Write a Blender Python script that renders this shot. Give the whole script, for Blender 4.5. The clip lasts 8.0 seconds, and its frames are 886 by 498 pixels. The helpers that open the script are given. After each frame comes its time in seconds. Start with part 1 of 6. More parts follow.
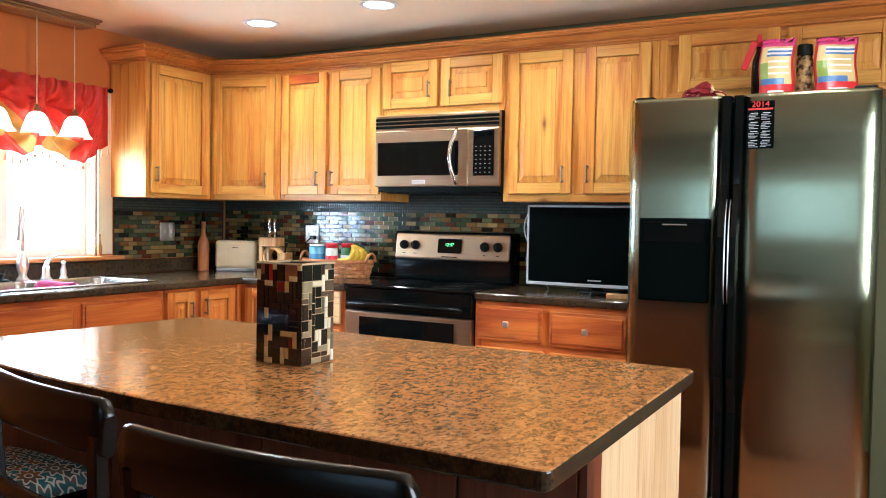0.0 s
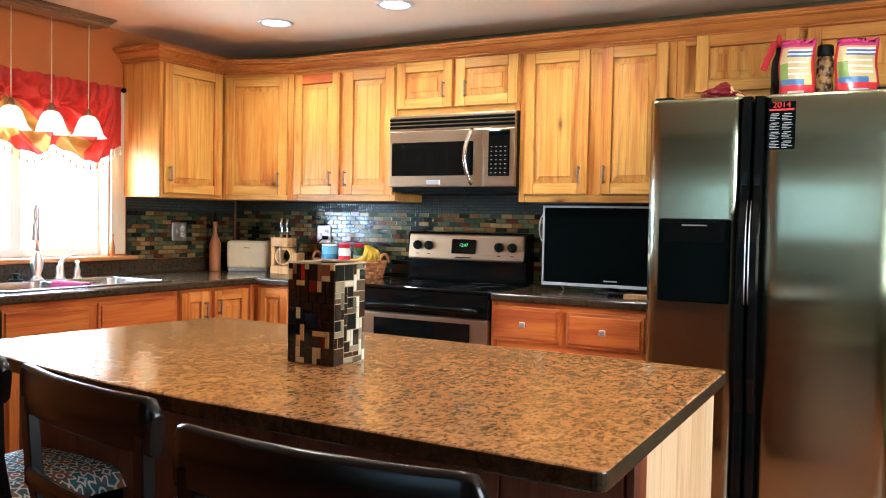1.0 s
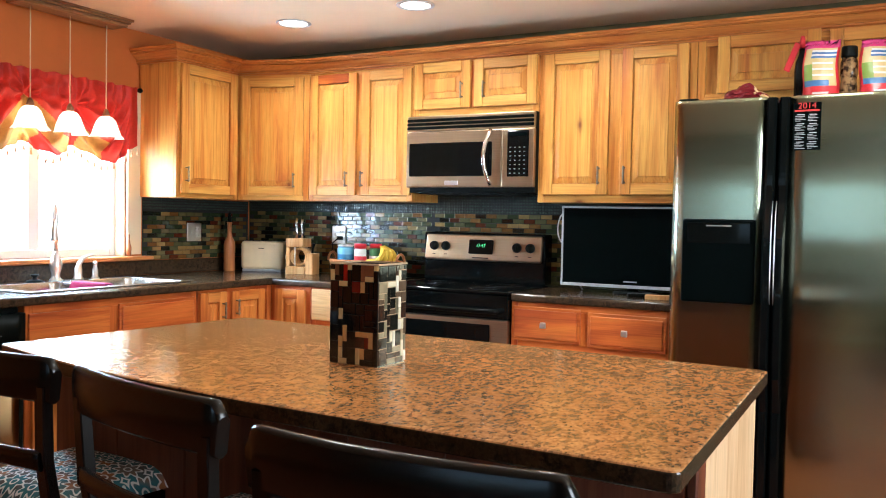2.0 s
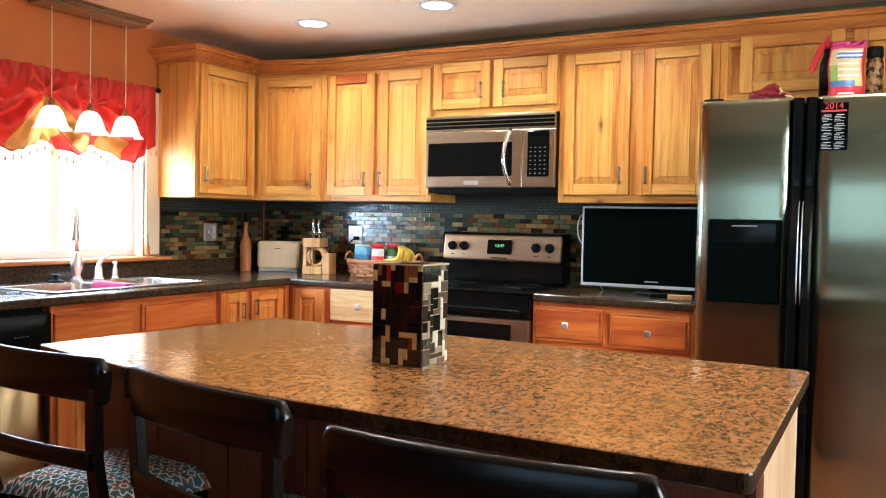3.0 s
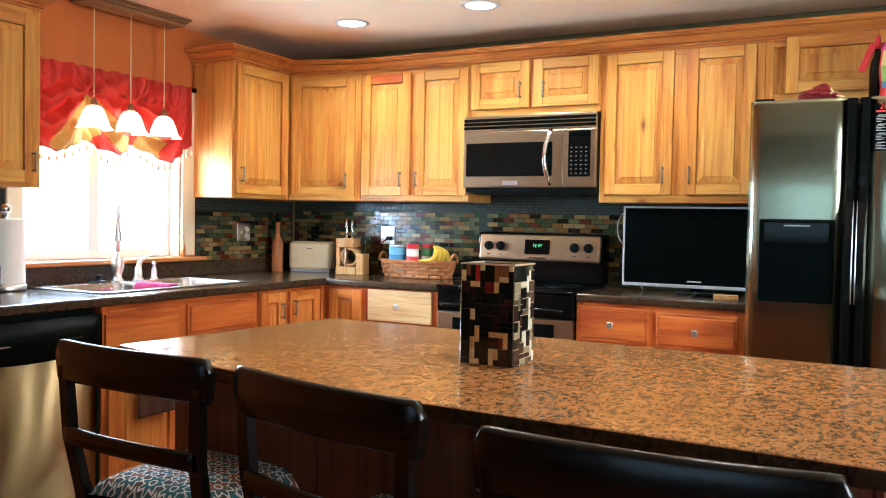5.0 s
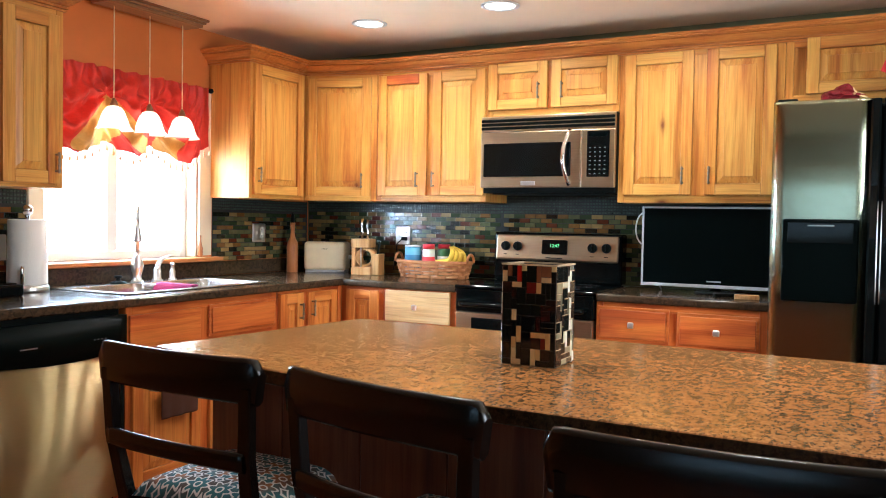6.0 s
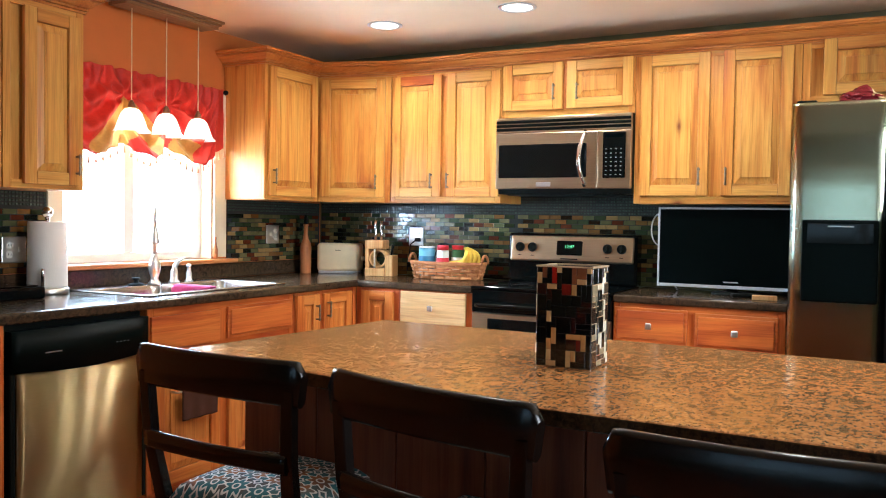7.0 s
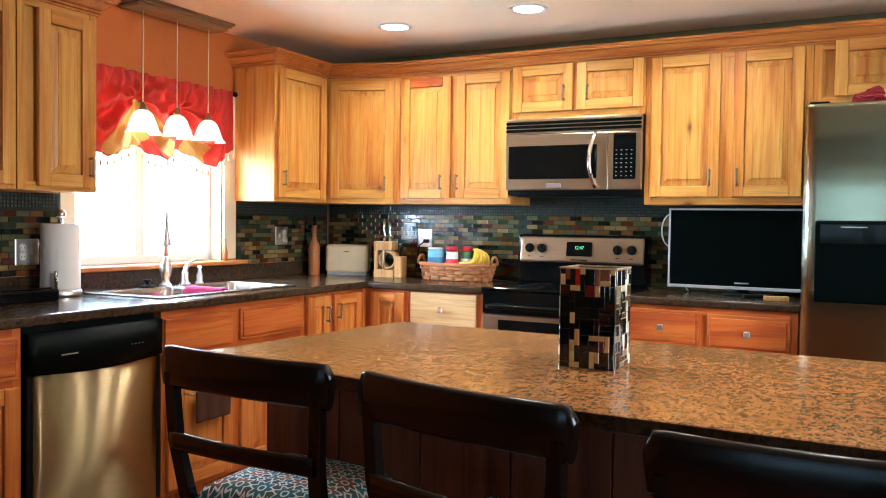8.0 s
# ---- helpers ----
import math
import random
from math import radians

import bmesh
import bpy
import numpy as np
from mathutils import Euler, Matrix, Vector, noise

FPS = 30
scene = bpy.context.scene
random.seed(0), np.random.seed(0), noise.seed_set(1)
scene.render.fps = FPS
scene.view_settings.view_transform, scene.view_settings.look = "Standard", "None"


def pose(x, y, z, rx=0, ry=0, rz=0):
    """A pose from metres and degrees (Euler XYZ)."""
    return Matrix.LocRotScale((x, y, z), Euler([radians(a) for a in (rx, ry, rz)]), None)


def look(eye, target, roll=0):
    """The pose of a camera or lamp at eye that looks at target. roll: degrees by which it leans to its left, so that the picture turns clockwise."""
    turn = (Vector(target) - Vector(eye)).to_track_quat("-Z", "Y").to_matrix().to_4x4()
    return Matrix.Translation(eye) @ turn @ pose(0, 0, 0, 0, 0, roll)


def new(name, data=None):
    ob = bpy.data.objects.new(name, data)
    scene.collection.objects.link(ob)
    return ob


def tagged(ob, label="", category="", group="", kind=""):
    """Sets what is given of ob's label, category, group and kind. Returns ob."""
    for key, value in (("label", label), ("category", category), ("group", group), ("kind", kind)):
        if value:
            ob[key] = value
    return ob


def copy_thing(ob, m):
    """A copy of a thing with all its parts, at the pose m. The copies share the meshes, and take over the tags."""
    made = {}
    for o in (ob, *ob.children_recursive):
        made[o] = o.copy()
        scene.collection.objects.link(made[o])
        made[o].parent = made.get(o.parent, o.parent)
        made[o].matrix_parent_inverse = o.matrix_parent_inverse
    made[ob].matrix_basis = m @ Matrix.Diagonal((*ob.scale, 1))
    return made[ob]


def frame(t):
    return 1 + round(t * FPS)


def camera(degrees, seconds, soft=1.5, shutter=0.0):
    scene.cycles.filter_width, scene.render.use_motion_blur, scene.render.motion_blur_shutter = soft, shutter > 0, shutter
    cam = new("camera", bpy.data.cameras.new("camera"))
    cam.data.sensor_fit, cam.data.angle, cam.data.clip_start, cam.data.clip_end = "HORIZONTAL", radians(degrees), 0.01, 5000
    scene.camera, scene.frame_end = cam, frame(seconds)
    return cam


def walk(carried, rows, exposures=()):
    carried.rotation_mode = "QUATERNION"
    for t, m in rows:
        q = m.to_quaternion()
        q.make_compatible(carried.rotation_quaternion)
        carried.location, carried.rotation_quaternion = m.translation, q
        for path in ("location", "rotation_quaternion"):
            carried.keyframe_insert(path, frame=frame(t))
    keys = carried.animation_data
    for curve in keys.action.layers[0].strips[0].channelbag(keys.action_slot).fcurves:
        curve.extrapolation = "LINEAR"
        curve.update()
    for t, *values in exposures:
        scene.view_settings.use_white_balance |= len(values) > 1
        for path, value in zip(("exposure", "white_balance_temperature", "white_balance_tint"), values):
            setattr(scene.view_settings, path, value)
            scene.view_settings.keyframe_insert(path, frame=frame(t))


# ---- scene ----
cam = camera(56.2, 8.0, soft=1.0)
PATH = [
    (0, (0.907, 0.434, 1.29), (-0.061, 2.183, 1.22), 1.0),
    (0.5, (0.871, 0.422, 1.288), (-0.097, 2.17, 1.219), 1.1),
    (1, (0.828, 0.397, 1.286), (-0.137, 2.148, 1.218), 1.1),
    (1.5, (0.776, 0.368, 1.285), (-0.184, 2.121, 1.218), 1.1),
    (3, (0.626, 0.283, 1.285), (-0.328, 2.039, 1.217), 1.1),
    (3.5, (0.575, 0.256, 1.284), (-0.378, 2.013, 1.216), 1.1),
    (4, (0.518, 0.227, 1.281), (-0.431, 1.986, 1.214), 1.1),
    (4.5, (0.464, 0.199, 1.28), (-0.482, 1.96, 1.213), 1.1),
    (6, (0.314, 0.116, 1.279), (-0.624, 1.881, 1.212), 1.0),
    (6.5, (0.269, 0.089, 1.279), (-0.666, 1.856, 1.213), 1.0),
    (7, (0.234, 0.066, 1.282), (-0.701, 1.833, 1.216), 0.9),
    (7.5, (0.203, 0.046, 1.283), (-0.731, 1.814, 1.218), 0.9),
    (8, (0.179, 0.034, 1.284), (-0.753, 1.802, 1.22), 0.8),
]
walk(cam, [(t, look(eye, target, roll)) for t, eye, target, roll in PATH], exposures=[(0.0, -0.04, 5320, 6)])

# ---- world and light ----
world = bpy.data.worlds.new("sky_world")
scene.world = world
world.use_nodes = True
wn = world.node_tree.nodes
sky = wn.new("ShaderNodeTexSky")
sky.sky_type = 'NISHITA'
sky.sun_disc = False
sky.sun_elevation = radians(49)
sky.sun_rotation = radians(270)
wn["Background"].inputs["Strength"].default_value = 0.12
world.node_tree.links.new(sky.outputs[0], wn["Background"].inputs["Color"])

XW, YW, ZC = -3.17, 4.695, 2.352          # left wall, back wall, ceiling
CZ = 0.935                                # worktop height
IZ = 0.912                                # island top height


def lamp(name, kind, m, power, colour, **kw):
    d = bpy.data.lights.new(name, kind)
    d.energy, d.color = power, colour
    for k, v in kw.items():
        if k == "size":
            d.size = v
        elif k == "size_y":
            d.shape = 'RECTANGLE'
            d.size_y = v
        elif k == "radius":
            d.shadow_soft_size = v
        elif k == "cone":
            d.spot_size = radians(v)
            d.spot_blend = 0.7
        elif k == "angle":
            d.angle = radians(v)
    o = new(name, d)
    o.matrix_world = m
    return o


WARM = (1.0, 0.89, 0.73)
DAY = (0.76, 0.91, 1.0)
# the last can is unseen, added to lighten the refrigerator end
CANS = [(-2.205, 3.955), (-1.40, 3.90), (-0.60, 3.86), (0.52, 3.48)]
PENDANTS = [(-3.06, 2.98), (-3.06, 3.205), (-3.06, 3.43)]
lamp("sun", 'SUN', look((-6, 3, 7), (0, 3, 0)), 1.0, (1.0, 0.95, 0.88), angle=8)
lamp("window_daylight", 'AREA', look((-3.40, 3.16, 1.48), (0, 2.85, 1.40)), 140, DAY, size=0.95, size_y=0.95)
lamp("patio_daylight", 'AREA', look((0.05, -2.715, 1.48), (0.05, 3, 1.48)), 7, (0.62, 0.86, 1.0), size=1.86, size_y=0.60)
lamp("east_daylight", 'AREA', look((2.72, 1.9, 1.45), (-2.6, 3.1, 1.65)), 104, (1.0, 0.93, 0.85), size=1.5, size_y=1.15)
# unseen cans over the island, added to brighten base cabinets and floor
ADDED_CANS = [(-1.05, 2.30), (0.05, 2.30)]
for cx, cy in CANS:
    lamp("can_bulb", 'SPOT', look((cx, cy, ZC - 0.012), (cx, cy, 0)), 54, WARM, cone=154, radius=0.06)
for cx, cy in ADDED_CANS:
    lamp("can_bulb", 'SPOT', look((cx, cy, ZC - 0.012), (cx, cy, 0)), 52, WARM, cone=154, radius=0.06)
for px_, py_ in PENDANTS:
    lamp("pendant_bulb", 'POINT', pose(px_, py_, 1.765), 1.3, WARM, radius=0.03)


# ---- materials ----
def mat(name):
    m = bpy.data.materials.new(name)
    m.use_nodes = True
    nt = m.node_tree
    return m, nt, nt.nodes["Principled BSDF"]


def node(nt, kind, **inputs):
    n = nt.nodes.new(kind)
    for k, v in inputs.items():
        n.inputs[k.replace("_", " ")].default_value = v
    return n


def ramp(nt, fac, stops):
    n = nt.nodes.new("ShaderNodeValToRGB")
    e = n.color_ramp.elements
    while len(e) < len(stops):
        e.new(0.5)
    for el, (p, c) in zip(e, stops):
        el.position, el.color = p, (*c, 1)
    nt.links.new(fac, n.inputs["Fac"])
    return n.outputs["Color"]


def mix(nt, fac, a, b, mode='MIX'):
    n = nt.nodes.new("ShaderNodeMix")
    n.data_type, n.blend_type = 'RGBA', mode
    for sock, v in ((n.inputs["Factor"], fac), (n.inputs[6], a), (n.inputs[7], b)):
        if isinstance(v, bpy.types.NodeSocket):
            nt.links.new(v, sock)
        elif isinstance(v, (int, float)):
            sock.default_value = v
        else:
            sock.default_value = (*v, 1)
    return n.outputs[2]


def coords(nt, scale=(1, 1, 1), shift=True, island=False):
    tc = nt.nodes.new("ShaderNodeTexCoord")
    out = tc.outputs["Object"]
    if shift:
        info = nt.nodes.new("ShaderNodeObjectInfo")
        add = nt.nodes.new("ShaderNodeVectorMath")
        add.operation = 'MULTIPLY_ADD'
        add.inputs[1].default_value = (17.3, 29.1, 41.7)
        comb = nt.nodes.new("ShaderNodeCombineXYZ")
        src = info.outputs["Random"]
        if island:
            geo = nt.nodes.new("ShaderNodeNewGeometry")
            s = nt.nodes.new("ShaderNodeMath")
            nt.links.new(src, s.inputs[0])
            nt.links.new(geo.outputs["Random Per Island"], s.inputs[1])
            src = s.outputs[0]
        for i in range(3):
            nt.links.new(src, comb.inputs[i])
        nt.links.new(comb.outputs[0], add.inputs[0])
        nt.links.new(out, add.inputs[2])
        out = add.outputs[0]
    mp = nt.nodes.new("ShaderNodeMapping")
    mp.inputs["Scale"].default_value = scale
    nt.links.new(out, mp.inputs["Vector"])
    return mp.outputs[0]


def noise_tex(nt, vec, scale, detail=4, rough=0.55, dist=0.0):
    n = node(nt, "ShaderNodeTexNoise", Scale=scale, Detail=detail, Roughness=rough, Distortion=dist)
    nt.links.new(vec, n.inputs["Vector"])
    return n.outputs["Fac"]


def bump(nt, b, height, strength=0.2, distance=0.002):
    n = node(nt, "ShaderNodeBump", Strength=strength, Distance=distance)
    nt.links.new(height, n.inputs["Height"])
    nt.links.new(n.outputs[0], b.inputs["Normal"])


def wood(name, tones, axis, rough=0.38, knots=True, contrast=1.0, staves=0.0):
    """Timber with its grain along one local axis; tones run from sapwood to dark vein."""
    m, nt, b = mat(name)
    along = {"x": (0.8, 8, 8), "y": (8, 0.8, 8), "z": (8, 8, 0.8)}[axis]
    fine = {"x": (6, 160, 160), "y": (160, 6, 160), "z": (160, 160, 6)}[axis]
    v = coords(nt, along, True, True)
    big = noise_tex(nt, v, 0.75, 5, 0.55, 1.6)
    col = ramp(nt, big, [(0.30, tones[2]), (0.43, tones[1]), (0.55, tones[0]), (0.70, tones[1])])
    rings = nt.nodes.new("ShaderNodeTexWave")
    rings.inputs["Scale"].default_value = 0.55
    rings.inputs["Distortion"].default_value = 6.0
    rings.inputs["Detail"].default_value = 3.0
    nt.links.new(v, rings.inputs["Vector"])
    col = mix(nt, ramp(nt, rings.outputs["Fac"], [(0.62, (0, 0, 0)), (0.98, (0.20 * contrast,) * 3)]), col, tones[2])
    grain = noise_tex(nt, coords(nt, fine, True, True), 1.0, 3, 0.6)
    lines_ = {"x": (1.4, 48, 48), "y": (48, 1.4, 48), "z": (48, 48, 1.4)}[axis]
    streak = noise_tex(nt, coords(nt, lines_, True, True), 1.0, 4, 0.6, 0.6)
    col = mix(nt, 0.5, col, ramp(nt, streak, [(0.36, (0.62, 0.42, 0.26)), (0.47, (1, 1, 1))]), 'MULTIPLY')
    col = mix(nt, 0.28, col, ramp(nt, grain, [(0.35, (0.45, 0.45, 0.45)), (0.6, (1, 1, 1))]), 'MULTIPLY')
    if staves:
        # boards glued side by side, each with a tone of its own
        sx = nt.nodes.new("ShaderNodeSeparateXYZ")
        nt.links.new(coords(nt, (1, 1, 1), True, True), sx.inputs[0])
        cross = sx.outputs["Z" if axis == "x" else "X"]
        ml = nt.nodes.new("ShaderNodeMath")
        ml.operation = 'MULTIPLY'
        ml.inputs[1].default_value = staves
        fl = nt.nodes.new("ShaderNodeMath")
        fl.operation = 'FLOOR'
        wn_ = nt.nodes.new("ShaderNodeTexWhiteNoise")
        wn_.noise_dimensions = '1D'
        nt.links.new(cross, ml.inputs[0])
        nt.links.new(ml.outputs[0], fl.inputs[0])
        nt.links.new(fl.outputs[0], wn_.inputs["W"])
        col = mix(nt, 0.85, col, ramp(nt, wn_.outputs["Value"], [(0.0, (0.93, 0.80, 0.66)), (0.3, (0.98, 0.94, 0.86)), (0.7, (1.0, 1.0, 1.0)), (1.0, (1.0, 0.95, 0.84))]), 'MULTIPLY')
    geo = nt.nodes.new("ShaderNodeNewGeometry")
    tone = ramp(nt, geo.outputs["Random Per Island"], [(0.0, (0.96, 0.78, 0.60)), (0.4, (1, 1, 1)), (0.75, (1.0, 0.98, 0.94)), (1.0, (1.0, 0.86, 0.70))])
    col = mix(nt, 0.8, col, tone, 'MULTIPLY')
    if knots:
        sq = {"x": (2.2, 5, 5), "y": (5, 2.2, 5), "z": (5, 5, 2.2)}[axis]
        vo = node(nt, "ShaderNodeTexVoronoi", Scale=1.15)
        nt.links.new(coords(nt, sq, True, True), vo.inputs["Vector"])
        k = ramp(nt, vo.outputs["Distance"], [(0.032, (0.95, 0.95, 0.95)), (0.065, (0.50, 0.50, 0.50)), (0.12, (0.14, 0.14, 0.14)), (0.20, (0, 0, 0))])
        col = mix(nt, k, col, (0.16, 0.040, 0.010))
        # short mineral streaks along the grain
        lean = {"x": (1.6, 34, 34), "y": (34, 1.6, 34), "z": (34, 34, 1.6)}[axis]
        st_ = noise_tex(nt, coords(nt, lean, True, True), 1.0, 2, 0.5, 0.4)
        col = mix(nt, ramp(nt, st_, [(0.65, (0, 0, 0)), (0.74, (0.55, 0.55, 0.55))]), col, (0.30, 0.075, 0.018))
    nt.links.new(col, b.inputs["Base Color"])
    b.inputs["Roughness"].default_value = rough
    b.inputs["Specular IOR Level"].default_value = 0.35
    bump(nt, b, grain, 0.12, 0.001)
    return m


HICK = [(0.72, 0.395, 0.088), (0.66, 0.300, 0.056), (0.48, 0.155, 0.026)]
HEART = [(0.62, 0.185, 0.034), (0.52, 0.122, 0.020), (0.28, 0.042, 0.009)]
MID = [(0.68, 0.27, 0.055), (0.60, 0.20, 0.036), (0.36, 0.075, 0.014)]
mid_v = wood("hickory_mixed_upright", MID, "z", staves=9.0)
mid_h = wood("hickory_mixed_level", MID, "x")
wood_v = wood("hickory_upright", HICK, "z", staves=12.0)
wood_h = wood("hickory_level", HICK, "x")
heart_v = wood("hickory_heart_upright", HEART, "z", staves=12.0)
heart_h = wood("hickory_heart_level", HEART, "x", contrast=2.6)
crown_wood = wood("hickory_crown", [(0.60, 0.250, 0.055), (0.52, 0.185, 0.036), (0.32, 0.088, 0.018)], "x")
pale_wood = wood("pale_birch", [(0.72, 0.52, 0.30), (0.68, 0.47, 0.25), (0.55, 0.34, 0.16)], "z", 0.45, False, 0.5)
cherry = wood("island_brown", [(0.17, 0.050, 0.020), (0.13, 0.036, 0.014), (0.07, 0.018, 0.008)], "z", 0.4, False)
espresso = wood("espresso_wood", [(0.004, 0.0022, 0.0016), (0.003, 0.0019, 0.0015), (0.002, 0.0015, 0.0012)], "x", 0.24, False)
espresso.node_tree.nodes["Principled BSDF"].inputs["Specular IOR Level"].default_value = 0.36
floor_wood = wood("floor_oak", [(0.30, 0.105, 0.042), (0.24, 0.075, 0.028), (0.14, 0.040, 0.015)], "y", 0.35, False)
sill_wood = wood("sill_wood", [(0.52, 0.22, 0.07), (0.46, 0.18, 0.05), (0.3, 0.1, 0.03)], "y", 0.35, False)
block_wood = wood("block_wood", [(0.62, 0.38, 0.16), (0.56, 0.31, 0.11), (0.40, 0.19, 0.06)], "z", 0.45, False)
bottle_wood = wood("turned_wood", [(0.50, 0.22, 0.08), (0.44, 0.17, 0.06), (0.28, 0.09, 0.03)], "z", 0.3, False)
bar_wood = wood("lamp_bar_wood", [(0.30, 0.17, 0.08), (0.24, 0.12, 0.055), (0.14, 0.065, 0.03)], "y", 0.35, False)


def laminate(name, lights):
    """Mottled stone-look laminate with small dark flecks."""
    m, nt, b = mat(name)
    v = coords(nt, (1, 1, 1), False)
    a = noise_tex(nt, v, 48, 5, 0.7)
    col = ramp(nt, a, [(0.30, lights[2]), (0.45, lights[1]), (0.56, lights[0]), (0.72, lights[1])])
    c2 = noise_tex(nt, v, 9, 3, 0.6)
    col = mix(nt, 0.6, col, ramp(nt, c2, [(0.3, (0.62, 0.58, 0.52)), (0.7, (1.0, 0.98, 0.95))]), 'MULTIPLY')
    # crushed-stone grains of two sizes, a share of them dark
    warp = nt.nodes.new("ShaderNodeTexNoise")
    warp.inputs["Scale"].default_value = 60
    nt.links.new(v, warp.inputs["Vector"])
    for scale, push, stops, dark in ((150, 0.003, [(0.15, (0.52,) * 3), (0.27, (0.0,) * 3)], (0.03, 0.016, 0.010)),
                                     (75, 0.006, [(0.08, (0.48,) * 3), (0.14, (0.0,) * 3)], (0.035, 0.020, 0.010)),
                                     (190, 0.003, [(0.80, (0.0,) * 3), (0.92, (0.40,) * 3)], tuple(1.25 * c for c in lights[0]))):
        off = nt.nodes.new("ShaderNodeVectorMath")
        off.operation = 'MULTIPLY_ADD'
        off.inputs[1].default_value = (push,) * 3
        nt.links.new(warp.outputs["Color"], off.inputs[0])
        nt.links.new(coords(nt, (1.15, 0.62, 1), False), off.inputs[2])
        vo = node(nt, "ShaderNodeTexVoronoi", Scale=float(scale))
        nt.links.new(off.outputs[0], vo.inputs["Vector"])
        one = nt.nodes.new("ShaderNodeSeparateColor")
        nt.links.new(vo.outputs["Color"], one.inputs[0])
        col = mix(nt, ramp(nt, one.outputs[0], stops), col, dark)
    nt.links.new(col, b.inputs["Base Color"])
    b.inputs["Roughness"].default_value = 0.16
    b.inputs["Specular IOR Level"].default_value = 0.30
    bump(nt, b, a, 0.02, 0.0003)
    return m


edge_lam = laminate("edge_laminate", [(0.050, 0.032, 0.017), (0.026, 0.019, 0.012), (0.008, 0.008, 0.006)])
island_lam = laminate("island_laminate", [(0.45, 0.210, 0.070), (0.34, 0.152, 0.046), (0.12, 0.052, 0.018)])
counter_lam = laminate("worktop_laminate", [(0.066, 0.040, 0.022), (0.038, 0.025, 0.015), (0.013, 0.011, 0.008)])


def paint(name, colour, rough=0.6, relief=0.06, vary=0.10):
    m, nt, b = mat(name)
    v = coords(nt, (1, 1, 1), False)
    n = noise_tex(nt, v, 2.5, 4, 0.6)
    dark = tuple(c * (1 - vary) for c in colour)
    nt.links.new(ramp(nt, n, [(0.35, dark), (0.65, colour)]), b.inputs["Base Color"])
    b.inputs["Roughness"].default_value = rough
    bump(nt, b, noise_tex(nt, v, 180, 2), relief, 0.001)
    return m


wall_paint = paint("terracotta_paint", (0.60, 0.180, 0.032), 0.55)
room_paint = paint("olive_tan_paint", (0.16, 0.165, 0.082), 0.6)
ceiling_paint = paint("ceiling_paint", (0.94, 0.75, 0.50), 0.8, 0.10, 0.05)
trim_paint = paint("cream_trim", (0.78, 0.70, 0.50), 0.4, 0.02, 0.04)
vinyl = paint("white_vinyl", (0.80, 0.80, 0.78), 0.35, 0.01, 0.03)


def plain(name, colour, rough=0.4, metal=0.0, coat=0.0, grime=0.12, scale=14.0):
    """An even surface with faint smudges in its gloss and tone."""
    m, nt, b = mat(name)
    n = noise_tex(nt, coords(nt, (1, 1, 1), True), scale, 4, 0.6)
    dark = tuple(c * (1 - grime) for c in colour)
    nt.links.new(ramp(nt, n, [(0.3, dark), (0.7, colour)]), b.inputs["Base Color"])
    r = node(nt, "ShaderNodeMapRange")
    r.inputs["To Min"].default_value = max(0.02, rough * 0.85)
    r.inputs["To Max"].default_value = min(1.0, rough * 1.2)
    nt.links.new(n, r.inputs["Value"])
    nt.links.new(r.outputs[0], b.inputs["Roughness"])
    b.inputs["Metallic"].default_value = metal
    b.inputs["Coat Weight"].default_value = coat
    return m


def steel(name, axis, colour=(0.56, 0.54, 0.50), rough=0.28, wave=0.0, vary=0.14):
    m, nt, b = mat(name)
    sc = {"x": (3, 260, 260), "z": (260, 260, 3)}[axis]
    n = noise_tex(nt, coords(nt, sc, True), 1.0, 3, 0.6)
    nt.links.new(ramp(nt, n, [(0.3, tuple(c * (1 - vary) for c in colour)), (0.7, colour)]), b.inputs["Base Color"])
    b.inputs["Metallic"].default_value = 1.0
    r = node(nt, "ShaderNodeMapRange")
    r.inputs["To Min"].default_value, r.inputs["To Max"].default_value = rough * (1 - 1.4 * vary), rough * (1 + 1.7 * vary)
    nt.links.new(n, r.inputs["Value"])
    nt.links.new(r.outputs[0], b.inputs["Roughness"])
    if wave:
        w = noise_tex(nt, coords(nt, (0.9, 0.9, 4.5), True), 1.6, 1, 0.4)
        bump(nt, b, w, 0.5, wave)
    else:
        bump(nt, b, n, 0.06, 0.0004)
    return m


steel_h = steel("brushed_steel", "x", (0.53, 0.405, 0.255), 0.30)


def brushed(m, across, rough, aniso):
    """Turns a metal into brushed sheet whose highlights smear at right angles to one world direction."""
    nt = m.node_tree
    b = nt.nodes["Principled BSDF"]
    g = nt.nodes.new("ShaderNodeBsdfAnisotropic")
    g.inputs["Roughness"].default_value = rough
    g.inputs["Anisotropy"].default_value = aniso
    d = node(nt, "ShaderNodeCombineXYZ", X=across[0], Y=across[1], Z=across[2])
    nt.links.new(d.outputs[0], g.inputs["Tangent"])
    nt.links.new(b.inputs["Base Color"].links[0].from_socket, g.inputs["Color"])
    nt.links.new(b.inputs["Normal"].links[0].from_socket, g.inputs["Normal"])
    nt.links.new(g.outputs[0], nt.nodes["Material Output"].inputs["Surface"])
    return m


